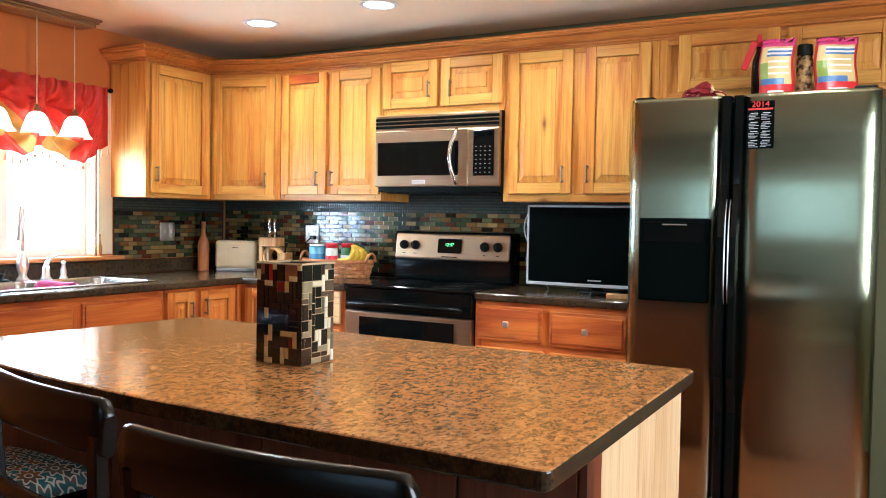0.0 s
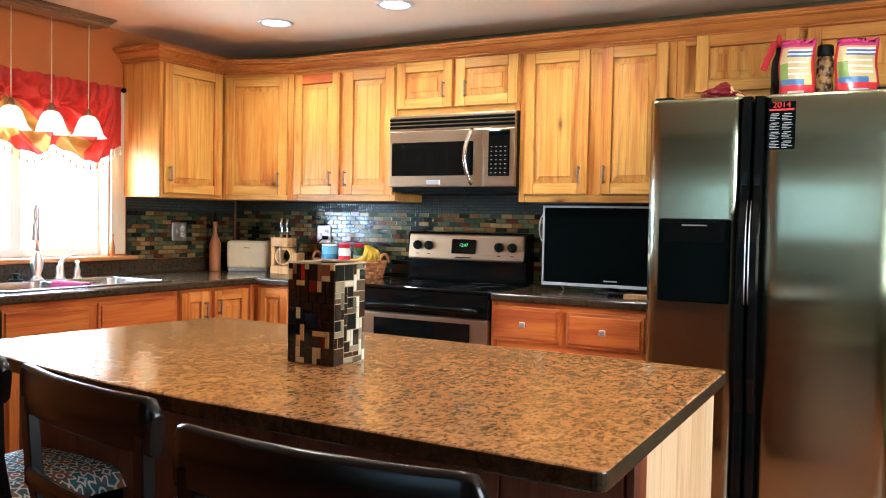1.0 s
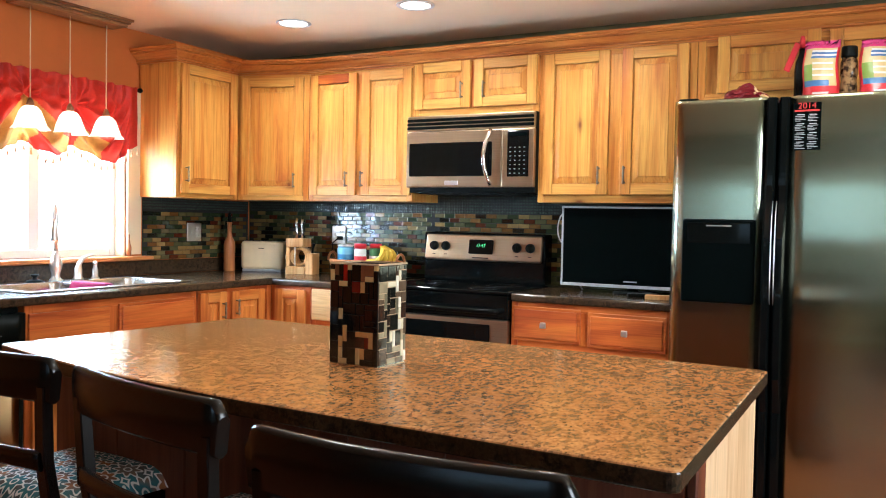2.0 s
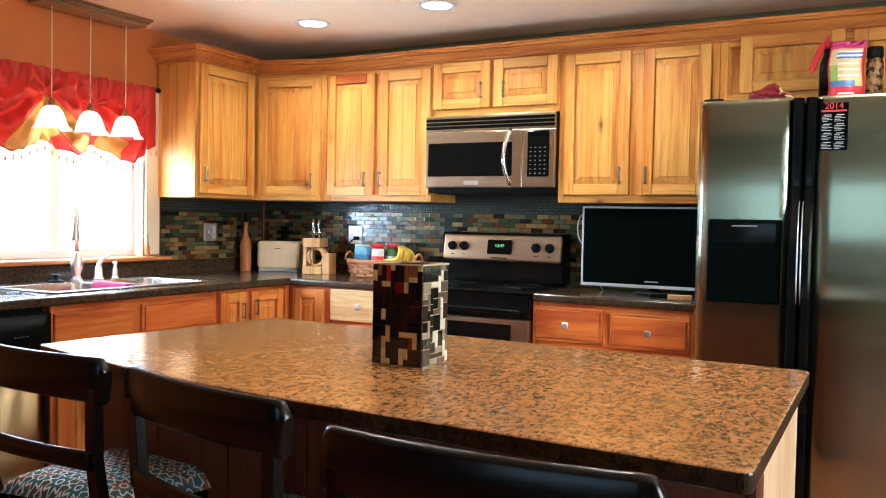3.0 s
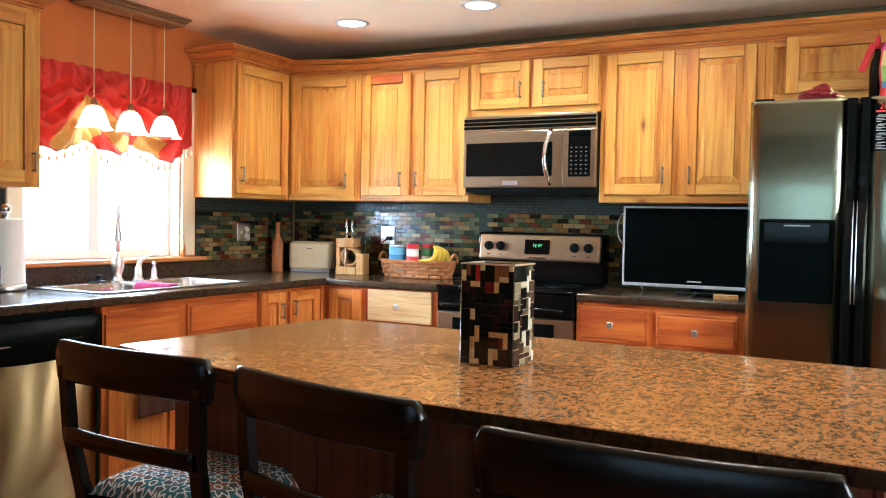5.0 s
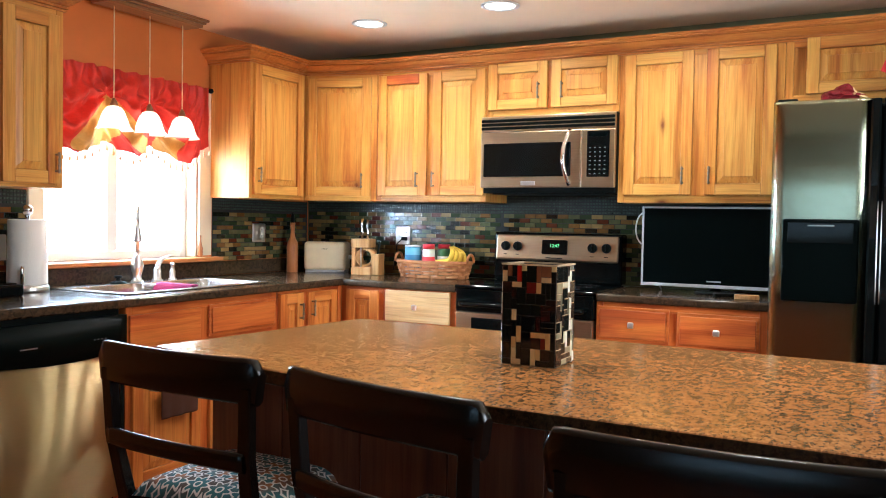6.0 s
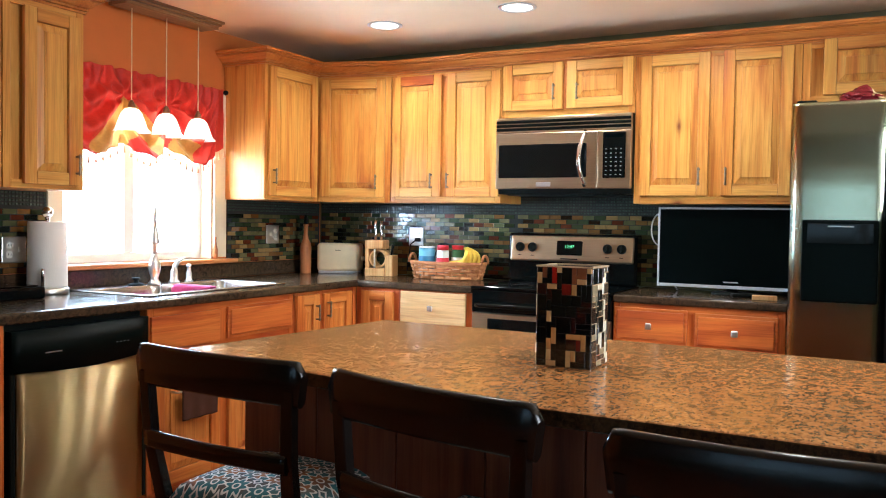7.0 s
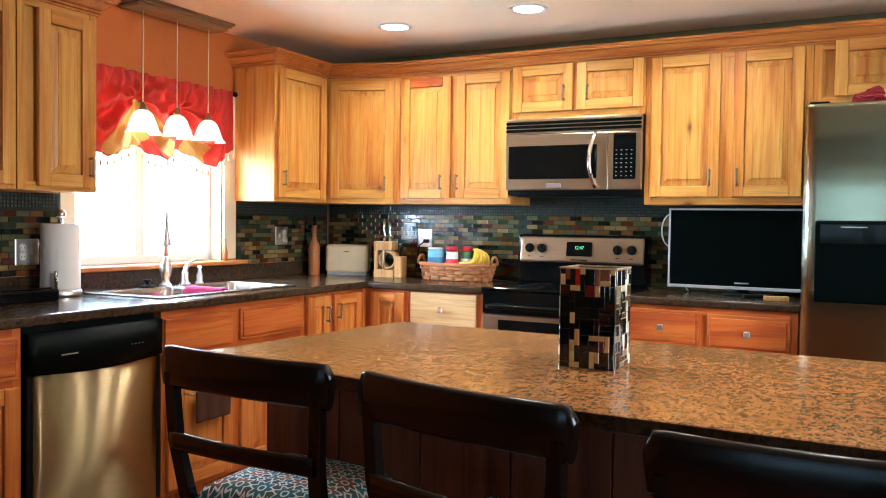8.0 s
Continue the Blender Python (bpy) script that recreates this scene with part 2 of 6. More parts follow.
steel_door = brushed(steel("fridge_steel", "z", (0.42, 0.44, 0.31), 0.26, 0.0006, 0.02), (0, 0, 1), 0.155, 0.72)
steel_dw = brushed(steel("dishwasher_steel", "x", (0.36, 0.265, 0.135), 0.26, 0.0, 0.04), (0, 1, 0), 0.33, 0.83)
sink_steel = steel("sink_steel", "x", (0.70, 0.69, 0.68), 0.22)
chrome = plain("chrome", (0.75, 0.75, 0.76), 0.10, 1.0, 0, 0.05)
nickel = plain("brushed_nickel", (0.80, 0.78, 0.75), 0.30, 1.0, 0, 0.08)
pewter = plain("pewter", (0.34, 0.28, 0.21), 0.38, 1.0, 0, 0.3, 120)
black_gloss = plain("black_enamel", (0.003, 0.004, 0.004), 0.09, 0, 0.0)
black_glass = plain("dark_glass", (0.003, 0.004, 0.004), 0.06, 0, 0.0)
black_plastic = plain("black_plastic", (0.005, 0.007, 0.006), 0.38)
for m_ in (black_gloss, black_glass):
    m_.node_tree.nodes["Principled BSDF"].inputs["Specular IOR Level"].default_value = 0.20
black_plastic.node_tree.nodes["Principled BSDF"].inputs["Specular IOR Level"].default_value = 0.10
satin_black = plain("satin_black", (0.002, 0.004, 0.0035), 0.35)
satin_black.node_tree.nodes["Principled BSDF"].inputs["Specular IOR Level"].default_value = 0.06
screen_black = plain("screen_black", (0.0015, 0.003, 0.003), 0.30)
screen_black.node_tree.nodes["Principled BSDF"].inputs["Specular IOR Level"].default_value = 0.03
grey_plastic = plain("grey_plastic", (0.45, 0.46, 0.48), 0.3)
cream_plastic = plain("cream_plastic", (0.80, 0.65, 0.41), 0.32)
white_plastic = plain("white_plastic", (0.78, 0.76, 0.70), 0.35)
white_print = plain("white_print", (0.75, 0.74, 0.70), 0.5)
red_print = plain("red_print", (0.55, 0.035, 0.03), 0.4)
grout = paint("dark_grout", (0.014, 0.015, 0.012), 0.8)
paper = paint("paper_towel", (0.82, 0.79, 0.74), 0.9, 0.35, 0.05)


def lit(name, colour, power):
    m, nt, b = mat(name)
    b.inputs["Base Color"].default_value = (*colour, 1)
    b.inputs["Emission Color"].default_value = (*colour, 1)
    b.inputs["Emission Strength"].default_value = power
    return m


can_lens = lit("can_lens", (1.0, 0.93, 0.82), 6.0)
shade_glass = lit("opal_shade", (1.0, 0.95, 0.87), 1.15)
snt_ = shade_glass.node_tree
str_ = snt_.nodes.new("ShaderNodeBsdfTranslucent")
str_.inputs["Color"].default_value = (0.95, 0.88, 0.76, 1)
smx_ = snt_.nodes.new("ShaderNodeMixShader")
smx_.inputs["Fac"].default_value = 0.6
snt_.links.new(snt_.nodes["Principled BSDF"].outputs[0], smx_.inputs[1])
snt_.links.new(str_.outputs[0], smx_.inputs[2])
snt_.links.new(smx_.outputs[0], snt_.nodes["Material Output"].inputs["Surface"])
sky_glow = lit("bright_outdoors", (0.95, 0.98, 1.0), 3.5)
led_green = lit("clock_digits", (0.25, 1.0, 0.35), 0.5)


# ---- builders ----
def box(bm, x0, x1, y0, y1, z0, z1, bevel=0.0, seg=2, index=0, m=None):
    r = bmesh.ops.create_cube(bm, size=1.0)
    vs = r["verts"]
    bmesh.ops.scale(bm, vec=(abs(x1 - x0), abs(y1 - y0), abs(z1 - z0)), verts=vs)
    bmesh.ops.translate(bm, vec=((x0 + x1) / 2, (y0 + y1) / 2, (z0 + z1) / 2), verts=vs)
    fs = {f for v in vs for f in v.link_faces}
    if bevel:
        es = list({e for v in vs for e in v.link_edges})
        br = bmesh.ops.bevel(bm, geom=es, offset=bevel, segments=seg, profile=0.5, affect='EDGES')
        fs |= set(br["faces"])
        vs = list({v for f in br["faces"] for v in f.verts} | {v for v in vs if v.is_valid})
        fs = {f for v in vs for f in v.link_faces}
    for f in fs:
        if f.is_valid:
            f.material_index = index
    if m is not None:
        bmesh.ops.transform(bm, matrix=m, verts=vs)
    return vs


def tube(bm, pts, radii, seg=12, caps=True):
    """A round bar along pts, its radius given point by point."""
    pts = [Vector(p) for p in pts]
    if isinstance(radii, (int, float)):
        radii = [radii] * len(pts)
    rings, prev = [], None
    for i, p in enumerate(pts):
        d = (pts[min(i + 1, len(pts) - 1)] - pts[max(i - 1, 0)]).normalized()
        if prev is None:
            side = d.orthogonal().normalized()
        else:
            side = (prev - d * prev.dot(d)).normalized()
        prev = side
        up = d.cross(side)
        rings.append([bm.verts.new(p + radii[i] * (math.cos(2 * math.pi * k / seg) * side + math.sin(2 * math.pi * k / seg) * up)) for k in range(seg)])
    for a, b in zip(rings, rings[1:]):
        for k in range(seg):
            f = bm.faces.new((a[k], a[(k + 1) % seg], b[(k + 1) % seg], b[k]))
            f.smooth = True
    if caps:
        bm.faces.new(rings[0][::-1])
        bm.faces.new(rings[-1])


def lathe(bm, profile, seg=24, cx=0.0, cy=0.0, z0=0.0):
    """A turned form about z; profile is (radius, height) from the bottom up."""
    rings = []
    for r, z in profile:
        if r < 1e-5:
            rings.append([bm.verts.new((cx, cy, z0 + z))])
        else:
            rings.append([bm.verts.new((cx + r * math.cos(2 * math.pi * k / seg), cy + r * math.sin(2 * math.pi * k / seg), z0 + z)) for k in range(seg)])
    for a, b in zip(rings, rings[1:]):
        for k in range(seg):
            q = [a[k % len(a)], a[(k + 1) % len(a)], b[(k + 1) % len(b)], b[k % len(b)]]
            q = list(dict.fromkeys(q))
            if len(q) > 2:
                f = bm.faces.new(q)
                f.smooth = True


def finish(name, bm, materials, smooth=None):
    bmesh.ops.recalc_face_normals(bm, faces=bm.faces)
    me = bpy.data.meshes.new(name)
    bm.to_mesh(me)
    bm.free()
    for mm in (materials if isinstance(materials, (list, tuple)) else [materials]):
        me.materials.append(mm)
    if smooth:
        for p in me.polygons:
            p.use_smooth = True
    return me


def part(name, bm, material, parent, label="", m=None):
    ob = new(name, finish(name, bm, material))
    ob.parent = parent
    if m is not None:
        ob.matrix_basis = m
    if label:
        tagged(ob, label)
    return ob


def thing(name, label, category, m=None, group=""):
    ob = new(name)
    ob.empty_display_size = 0.05
    if m is not None:
        ob.matrix_basis = m
    return tagged(ob, label, category, group)


def single(name, bm, material, label, category, m=None, group="", kind=""):
    ob = new(name, finish(name, bm, material))
    if m is not None:
        ob.matrix_basis = m
    return tagged(ob, label, category, group, kind)


def cells(xs, ys, z0, z1, keep, bevel=0.0):
    """A slab made of the grid cells that keep() accepts, as one closed mesh."""
    bm = bmesh.new()
    on = {(i, j) for i in range(len(xs) - 1) for j in range(len(ys) - 1) if keep((xs[i] + xs[i + 1]) / 2, (ys[j] + ys[j + 1]) / 2)}
    vert = {}

    def v(i, j, z):
        if (i, j, z) not in vert:
            vert[i, j, z] = bm.verts.new((xs[i], ys[j], z))
        return vert[i, j, z]
    for i, j in on:
        c = [(i, j), (i + 1, j), (i + 1, j + 1), (i, j + 1)]
        bm.faces.new([v(*p, z1) for p in c])
        bm.faces.new([v(*p, z0) for p in c[::-1]])
        for k, (di, dj) in enumerate(((0, -1), (1, 0), (0, 1), (-1, 0))):
            if (i + di, j + dj) not in on:
                a, b = c[k], c[(k + 1) % 4]
                bm.faces.new((v(*a, z0), v(*b, z0), v(*b, z1), v(*a, z1)))
    if bevel:
        bmesh.ops.recalc_face_normals(bm, faces=bm.faces)
        es = [e for e in bm.edges if len(e.link_faces) == 2 and e.calc_face_angle(0) > 1.0 and abs(e.verts[0].co.z - e.verts[1].co.z) < 1e-6]
        bmesh.ops.bevel(bm, geom=es, offset=bevel, segments=3, profile=0.5, affect='EDGES')
    return bm


def sweep(bm, path, profile):
    """A moulding: profile (outward, height) carried along a level path with mitred corners; outward is to the path's right."""
    pts = [Vector(p) for p in path]
    rows = []
    for i, p in enumerate(pts):
        ds = []
        if i > 0:
            ds.append((pts[i] - pts[i - 1]).normalized())
        if i < len(pts) - 1:
            ds.append((pts[i + 1] - pts[i]).normalized())
        ns = [Vector((d.y, -d.x)) for d in ds]
        n = sum(ns, Vector((0, 0))).normalized()
        n = n / max(0.3, n.dot(ns[0]))
        rows.append([bm.verts.new((p.x + n.x * o, p.y + n.y * o, z)) for o, z in profile])
    k = len(profile)
    for a, b in zip(rows, rows[1:]):
        for i in range(k):
            bm.faces.new((a[i], a[(i + 1) % k], b[(i + 1) % k], b[i]))
    bm.faces.new(rows[0])
    bm.faces.new(rows[-1][::-1])


# ---- the room ----
def wall(name, x0, x1, y0, y1, z0, z1, material, holes=(), axis="y"):
    """A wall with openings cut through; holes are (a0, a1, z0, z1) along the axis."""
    xs = sorted({(y0 if axis == "y" else x0), (y1 if axis == "y" else x1), *[h for hh in holes for h in hh[:2]]})
    zs = sorted({z0, z1, *[h for hh in holes for h in hh[2:]]})
    t0, t1 = (x0, x1) if axis == "y" else (y0, y1)
    bm = cells(xs, zs, t0, t1, lambda a, b: not any(h[0] < a < h[1] and h[2] < b < h[3] for h in holes))
    for v in bm.verts:
        a, b, t = v.co
        v.co = (t, a, b) if axis == "y" else (a, t, b)
    return single(name, bm, material, "", "", kind="structure")


WIN = (2.665, 3.655, 1.045, 1.96)          # the sink window: y from, y to, z from, z to
PATIO = (-0.95, 1.05, 0.03, 1.95)        # glazed door behind: x from, x to, z from, z to
wl = wall("wall_west", XW - 0.16, XW, -2.6, YW + 0.14, 0, ZC, wall_paint, [WIN])
wb = wall("wall_north", XW, 2.74, YW, YW + 0.14, 0, ZC, room_paint, (), "x")
EAST = (1.1, 2.7, 0.85, 2.05)
wr = wall("wall_east", 2.6, 2.74, -2.6, YW, 0, ZC, room_paint, [EAST])
ws = wall("wall_south", XW - 0.16, 2.74, -2.74, -2.6, 0, ZC, room_paint, [PATIO], "x")
for w, t in ((wl, "terracotta painted kitchen wall round the window"), (wb, "olive tan painted wall behind the cabinets"), (wr, "olive tan painted side wall"), (ws, "olive tan painted wall with a glazed patio door")):
    tagged(w, t, "wall")

bm = bmesh.new()
box(bm, XW - 0.16, 2.74, -2.74, YW + 0.14, -0.12, -0.012)
floor = single("floor", bm, floor_wood, "warm brown hardwood plank floor", "floor", kind="structure")

bm = bmesh.new()
box(bm, XW - 0.16, 2.74, -2.74, YW + 0.14, ZC, ZC + 0.12)
single("ceiling", bm, ceiling_paint, "warm cream painted flat ceiling", "ceiling", kind="structure")

bm = bmesh.new()
box(bm, -5.2, -5.15, -0.5, 7.5, -0.5, 4.5)
single("backdrop", bm, sky_glow, "bright hazy daylight outside the window", "backdrop", kind="structure")

grass, gnt0, gb0 = mat("lawn")
gnt0.links.new(ramp(gnt0, noise_tex(gnt0, coords(gnt0, (1, 1, 1), False), 0.6, 6, 0.7), [(0.35, (0.030, 0.060, 0.020)), (0.65, (0.060, 0.105, 0.035))]), gb0.inputs["Base Color"])
gb0.inputs["Roughness"].default_value = 0.9
bm = bmesh.new()
box(bm, -90, 90, -90, 90, -0.40, -0.30)
single("ground", bm, grass, "green mown lawn round the house", "lawn", kind="structure")

patio = thing("door_1", "white glazed sliding patio door behind the kitchen", "patio door")
patio["kind"] = "structure"
a0, a1, c0, c1 = PATIO
am = (a0 + a1) / 2
for p, q, r, t in ((a0 + 0.001, a0 + 0.07, c0, c1), (a1 - 0.07, a1 - 0.001, c0, c1), (am - 0.05, am + 0.05, c0 + 0.081, c1 - 0.071), (a0 + 0.071, a1 - 0.071, c0, c0 + 0.08), (a0 + 0.071, a1 - 0.071, c1 - 0.07, c1 - 0.001)):
    bm = bmesh.new()
    box(bm, p, q, -2.70, -2.64, r, t, 0.004, 2)
    part("door_frame", bm, vinyl, patio, "white door frame")
glass, gnt, gb = mat("window_glass")
gb.inputs["Transmission Weight"].default_value = 1.0
gb.inputs["Roughness"].default_value = 0.0
gb.inputs["IOR"].default_value = 1.05
for p, q in ((a0 + 0.071, am - 0.051), (am + 0.051, a1 - 0.071)):
    bm = bmesh.new()
    box(bm, p, q, -2.673, -2.667, c0 + 0.081, c1 - 0.071)
    part("pane", bm, glass, patio).visible_shadow = False

# ---- cabinets ----
pale_level = wood("sapwood_level", [(0.74, 0.50, 0.24), (0.70, 0.44, 0.19), (0.55, 0.30, 0.11)], "x", 0.38, False, 0.5)
FACE_LEFT = 90                            # turn of a front that looks towards +x


def raised_door(parent, m, w, h, wv, wh, stile=0.055):
    """A raised-panel door of two stiles, two rails and a fielded panel; it looks towards -y, its lower left corner at the origin."""
    t = 0.020
    bm = bmesh.new()
    loops = []
    for off, y in ((0.0025, -0.0075), (0.006, -0.0085), (0.034, -0.0165), (0.0355, -0.0198)):
        loops.append([bm.verts.new((x, y, z)) for x, z in ((stile + off, stile + off), (w - stile - off, stile + off), (w - stile - off, h - stile - off), (stile + off, h - stile - off))])
    loops.insert(0, [bm.verts.new((v.co.x, 0, v.co.z)) for v in loops[0]])
    for p, q in zip(loops, loops[1:]):
        for k in range(4):
            bm.faces.new((p[k], p[(k + 1) % 4], q[(k + 1) % 4], q[k]))
    bm.faces.new(loops[-1])
    bm.faces.new(loops[0][::-1])
    d = part("door", bm, wv, parent, m=m)
    for x in (0, w - stile):
        bm = bmesh.new()
        box(bm, x, x + stile, -t, 0, 0, h, 0.003, 2)
        part("stile", bm, wv, d)
    for z in (0, h - stile):
        bm = bmesh.new()
        box(bm, stile + 0.0004, w - stile - 0.0004, -t, 0, z, z + stile, 0.003, 2)
        part("rail", bm, wh, d)
    return d


def slab_mesh(w, h, raised=True):
    """A drawer front with a softened, stepped edge and its grain level."""
    bm = bmesh.new()
    box(bm, 0, w, -0.014, 0, 0, h, 0.003, 2)
    if raised:
        box(bm, 0.014, w - 0.014, -0.021, -0.0135, 0.014, h - 0.014, 0.005, 2)
    return bm


def pull(parent, x, z, length=0.09):
    """A slim beaded pull, upright, standing off the door."""
    bm = bmesh.new()
    y = -0.020
    for s in (-1, 1):
        tube(bm, [(x, y + 0.001, z + s * length * 0.40), (x, y - 0.022, z + s * length * 0.40)], 0.0045, 8)
    n = 17
    tube(bm, [(x, y - 0.024, z + length * (i / (n - 1) - 0.5)) for i in range(n)], [0.0042 + 0.0022 * abs(math.sin(i * math.pi / 4)) for i in range(n)], 8)
    return part("handle", bm, pewter, parent, "dark pewter pull")


def knob(parent, x, z, y=-0.021):
    bm = bmesh.new()
    tube(bm, [(x, y + 0.001, z), (x, y - 0.018, z)], [0.006, 0.008], 10)
    box(bm, x - 0.0155, x + 0.0155, y - 0.030, y - 0.016, z - 0.0155, z + 0.0155, 0.0065, 3)
    return part("knob", bm, nickel, parent, "square nickel knob")


def cabinet(label, m, w, d, z0, z1, doors=(), drawers=(), toe=0.0, group=""):
    """A framed cabinet box whose front stands in the local plane y = 0. doors: (x, z, w, h, pull x, pull z); drawers: (x, z, w, h, knob, raised)."""
    c = thing("cabinet", label, "cabinet", m, group)
    bm = bmesh.new()
    box(bm, 0.001, w - 0.001, 0.020, d, z0 + toe, z1, 0.001, 1)
    if toe:
        box(bm, 0.002, w - 0.002, 0.075, d, z0, z0 + toe - 0.001)
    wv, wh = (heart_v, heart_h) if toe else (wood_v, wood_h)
    part("body", bm, wv, c)
    bm = bmesh.new()
    fr = 0.035
    box(bm, 0, fr, 0, 0.0195, z0 + toe, z1, 0.0015, 1)
    box(bm, w - fr, w, 0, 0.0195, z0 + toe, z1, 0.0015, 1)
    box(bm, fr + 0.0003, w - fr - 0.0003, 0.0003, 0.0195, z0 + toe, z0 + toe + fr, 0.0015, 1, 1)
    box(bm, fr + 0.0003, w - fr - 0.0003, 0.0003, 0.0195, z1 - fr, z1, 0.0015, 1, 1)
    # middle stiles between doors, and a rail under the drawers
    ds = sorted(doors)
    for p, q in zip(ds, ds[1:]):
        top = z1 - fr if not drawers else p[1] + p[3] + 0.008
        box(bm, p[0] + p[2] - 0.012, q[0] + 0.012, 0.0003, 0.0195, z0 + toe + fr + 0.0003, top - 0.0003, 0.0015, 1)
    for p, q in zip(sorted(drawers), sorted(drawers)[1:]):
        box(bm, p[0] + p[2] - 0.012, q[0] + 0.012, 0.0003, 0.0195, min(p[1], q[1]) - 0.002, z1 - fr - 0.0003, 0.0015, 1)
    if drawers and doors:
        za, zb = ds[0][1] + ds[0][3] - 0.012, min(q[1] for q in drawers) + 0.012
        box(bm, fr + 0.0003, w - fr - 0.0003, 0.0006, 0.0195, za, zb, 0.0015, 1, 1)
    part("face_frame", bm, [wv, wh], c)
    for x, z, dw, dh, hx, hz in doors:
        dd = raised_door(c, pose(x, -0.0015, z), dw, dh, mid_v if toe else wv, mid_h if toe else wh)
        if hx is not None:
            pull(dd, hx - x, hz - z)
    for x, z, dw, dh, kn, raised in drawers:
        dd = part("drawer_front", slab_mesh(dw, dh, raised), pale_level if kn and not raised else wh, c, m=pose(x, -0.0015, z))
        if kn:
            knob(dd, dw / 2, dh / 2)
    return c


UL, UB = -2.86, 4.385                     # fronts of the upper cabinets, left run and back run
BL, BB = -2.48, 4.12                      # fronts of the base cabinets
C1, C2 = (UL, 4.245), (-2.422, UB)        # ends of the angled corner cabinet
UZ0, UZ1 = 1.392, 2.165
UP = "knotty hickory wall cabinet with raised-panel doors"
BASE = "knotty hickory base cabinet under the worktop"


def on_left(y, x=UL):
    return pose(x, y, 0, 0, 0, FACE_LEFT)


def on_back(x, y=UB):
    return pose(x, y, 0)


G = "wall cabinets"
cabinet(UP + ", beside the window", on_left(2.165), 0.376, 0.30, UZ0, UZ1, [(0.083, UZ0 + 0.018, 0.262, 0.72, 0.324, 1.50)], group=G)
cabinet(UP + ", past the window", on_left(1.50), 0.66, 0.30, UZ0, UZ1, [(0.345, UZ0 + 0.018, 0.30, 0.72, None, 0), (0.02, UZ0 + 0.018, 0.31, 0.72, None, 0)], group=G)
cabinet(UP + ", single door near the corner", on_left(3.742), 0.500, 0.30, UZ0, UZ1, [(0.024, UZ0 + 0.024, 0.443, 0.735, 0.052, 1.525)], group=G)
ang = math.degrees(math.atan2(C2[1] - C1[1], C2[0] - C1[0]))
dl = math.hypot(C2[0] - C1[0], C2[1] - C1[1])
cabinet("angled knotty hickory corner cabinet with one door", pose(C1[0], C1[1], 0, 0, 0, ang), dl, 0.28, UZ0, UZ1, [(0.026, UZ0 + 0.03, dl - 0.06, 0.715, dl - 0.085, 1.515)], group=G)
beside = cabinet(UP + ", two doors beside the microwave", on_back(-2.420), 0.732, 0.305, UZ0, UZ1, [(0.020, UZ0 + 0.035, 0.333, 0.715, 0.296, 1.52), (0.392, UZ0 + 0.035, 0.335, 0.715, 0.405, 1.52)], group=G)
# one door's top rail is a block of dark heartwood
first = min((c for c in beside.children if c.name.startswith("door")), key=lambda c: c.matrix_basis.translation.x)
top_rail = max((c for c in first.children if c.name.startswith("rail")), key=lambda c: c.data.vertices[0].co.z)
top_rail.data.materials[0] = heart_h
cabinet("short knotty hickory wall cabinet above the microwave", on_back(-1.686), 0.758, 0.305, 1.868, UZ1 + 0.005, [(0.012, 1.905, 0.351, 0.255, 0.316, 1.998), (0.386, 1.905, 0.364, 0.255, 0.45, 1.994)], group=G)
cabinet(UP + ", two doors above the television", on_back(-0.926), 0.800, 0.305, UZ0, UZ1, [(0.032, UZ0 + 0.040, 0.346, 0.72, 0.336, 1.528), (0.441, UZ0 + 0.040, 0.322, 0.72, 0.466, 1.528)], group=G)
cabinet("knotty hickory wall cabinet above the refrigerator", on_back(-0.124), 1.03, 0.305, 1.87, UZ1, [(0.092, 1.905, 0.44, 0.262, None, 0), (0.566, 1.895, 0.42, 0.265, None, 0)], group=G)

CROWN = [(0.0, 2.156), (0.009, 2.156), (0.010, 2.164), (0.005, 2.166), (0.016, 2.169), (0.016, 2.177), (0.011, 2.179), (0.024, 2.186), (0.042, 2.203), (0.052, 2.209), (0.048, 2.212), (0.062, 2.216), (0.062, 2.224), (0.070, 2.227), (0.070, 2.238), (0.0, 2.238)]
bm = bmesh.new()
sweep(bm, [(XW + 0.002, 3.742), (UL, 3.742), C1, C2, (0.91, UB)], CROWN)
single("trim", bm, crown_wood, "stepped hickory crown moulding along the cabinet tops", "crown moulding", kind="structure")
bm = bmesh.new()
sweep(bm, [(UL, 1.50), (UL, 2.541), (XW + 0.002, 2.541)], CROWN)
single("trim", bm, crown_wood, "stepped hickory crown moulding on the cabinet by the window", "crown moulding", kind="structure")

# base cabinets
GB = "base cabinets"
TOE = 0.10
BT = CZ - 0.041
cabinet(BASE + ", beside the dishwasher", on_left(1.25, BL), 0.66, 0.60, 0, BT, [(0.02, 0.125, 0.62, 0.565, 0.06, 0.60)], [(0.02, 0.715, 0.62, 0.15, True, True)], TOE, GB)
cabinet("knotty hickory sink cabinet with two doors and false fronts", on_left(2.552, BL), 0.975, 0.60, 0, BT,
        [(0.024, 0.125, 0.392, 0.56, None, 0), (0.478, 0.125, 0.474, 0.56, None, 0)],
        [(0.012, 0.715, 0.408, 0.145, False, False), (0.474, 0.718, 0.480, 0.150, False, True)], TOE, GB)
cabinet(BASE + ", narrow single door", on_left(3.529, BL), 0.222, 0.60, 0, BT, [(0.010, 0.125, 0.196, 0.755, 0.172, 0.78)], (), TOE, GB)
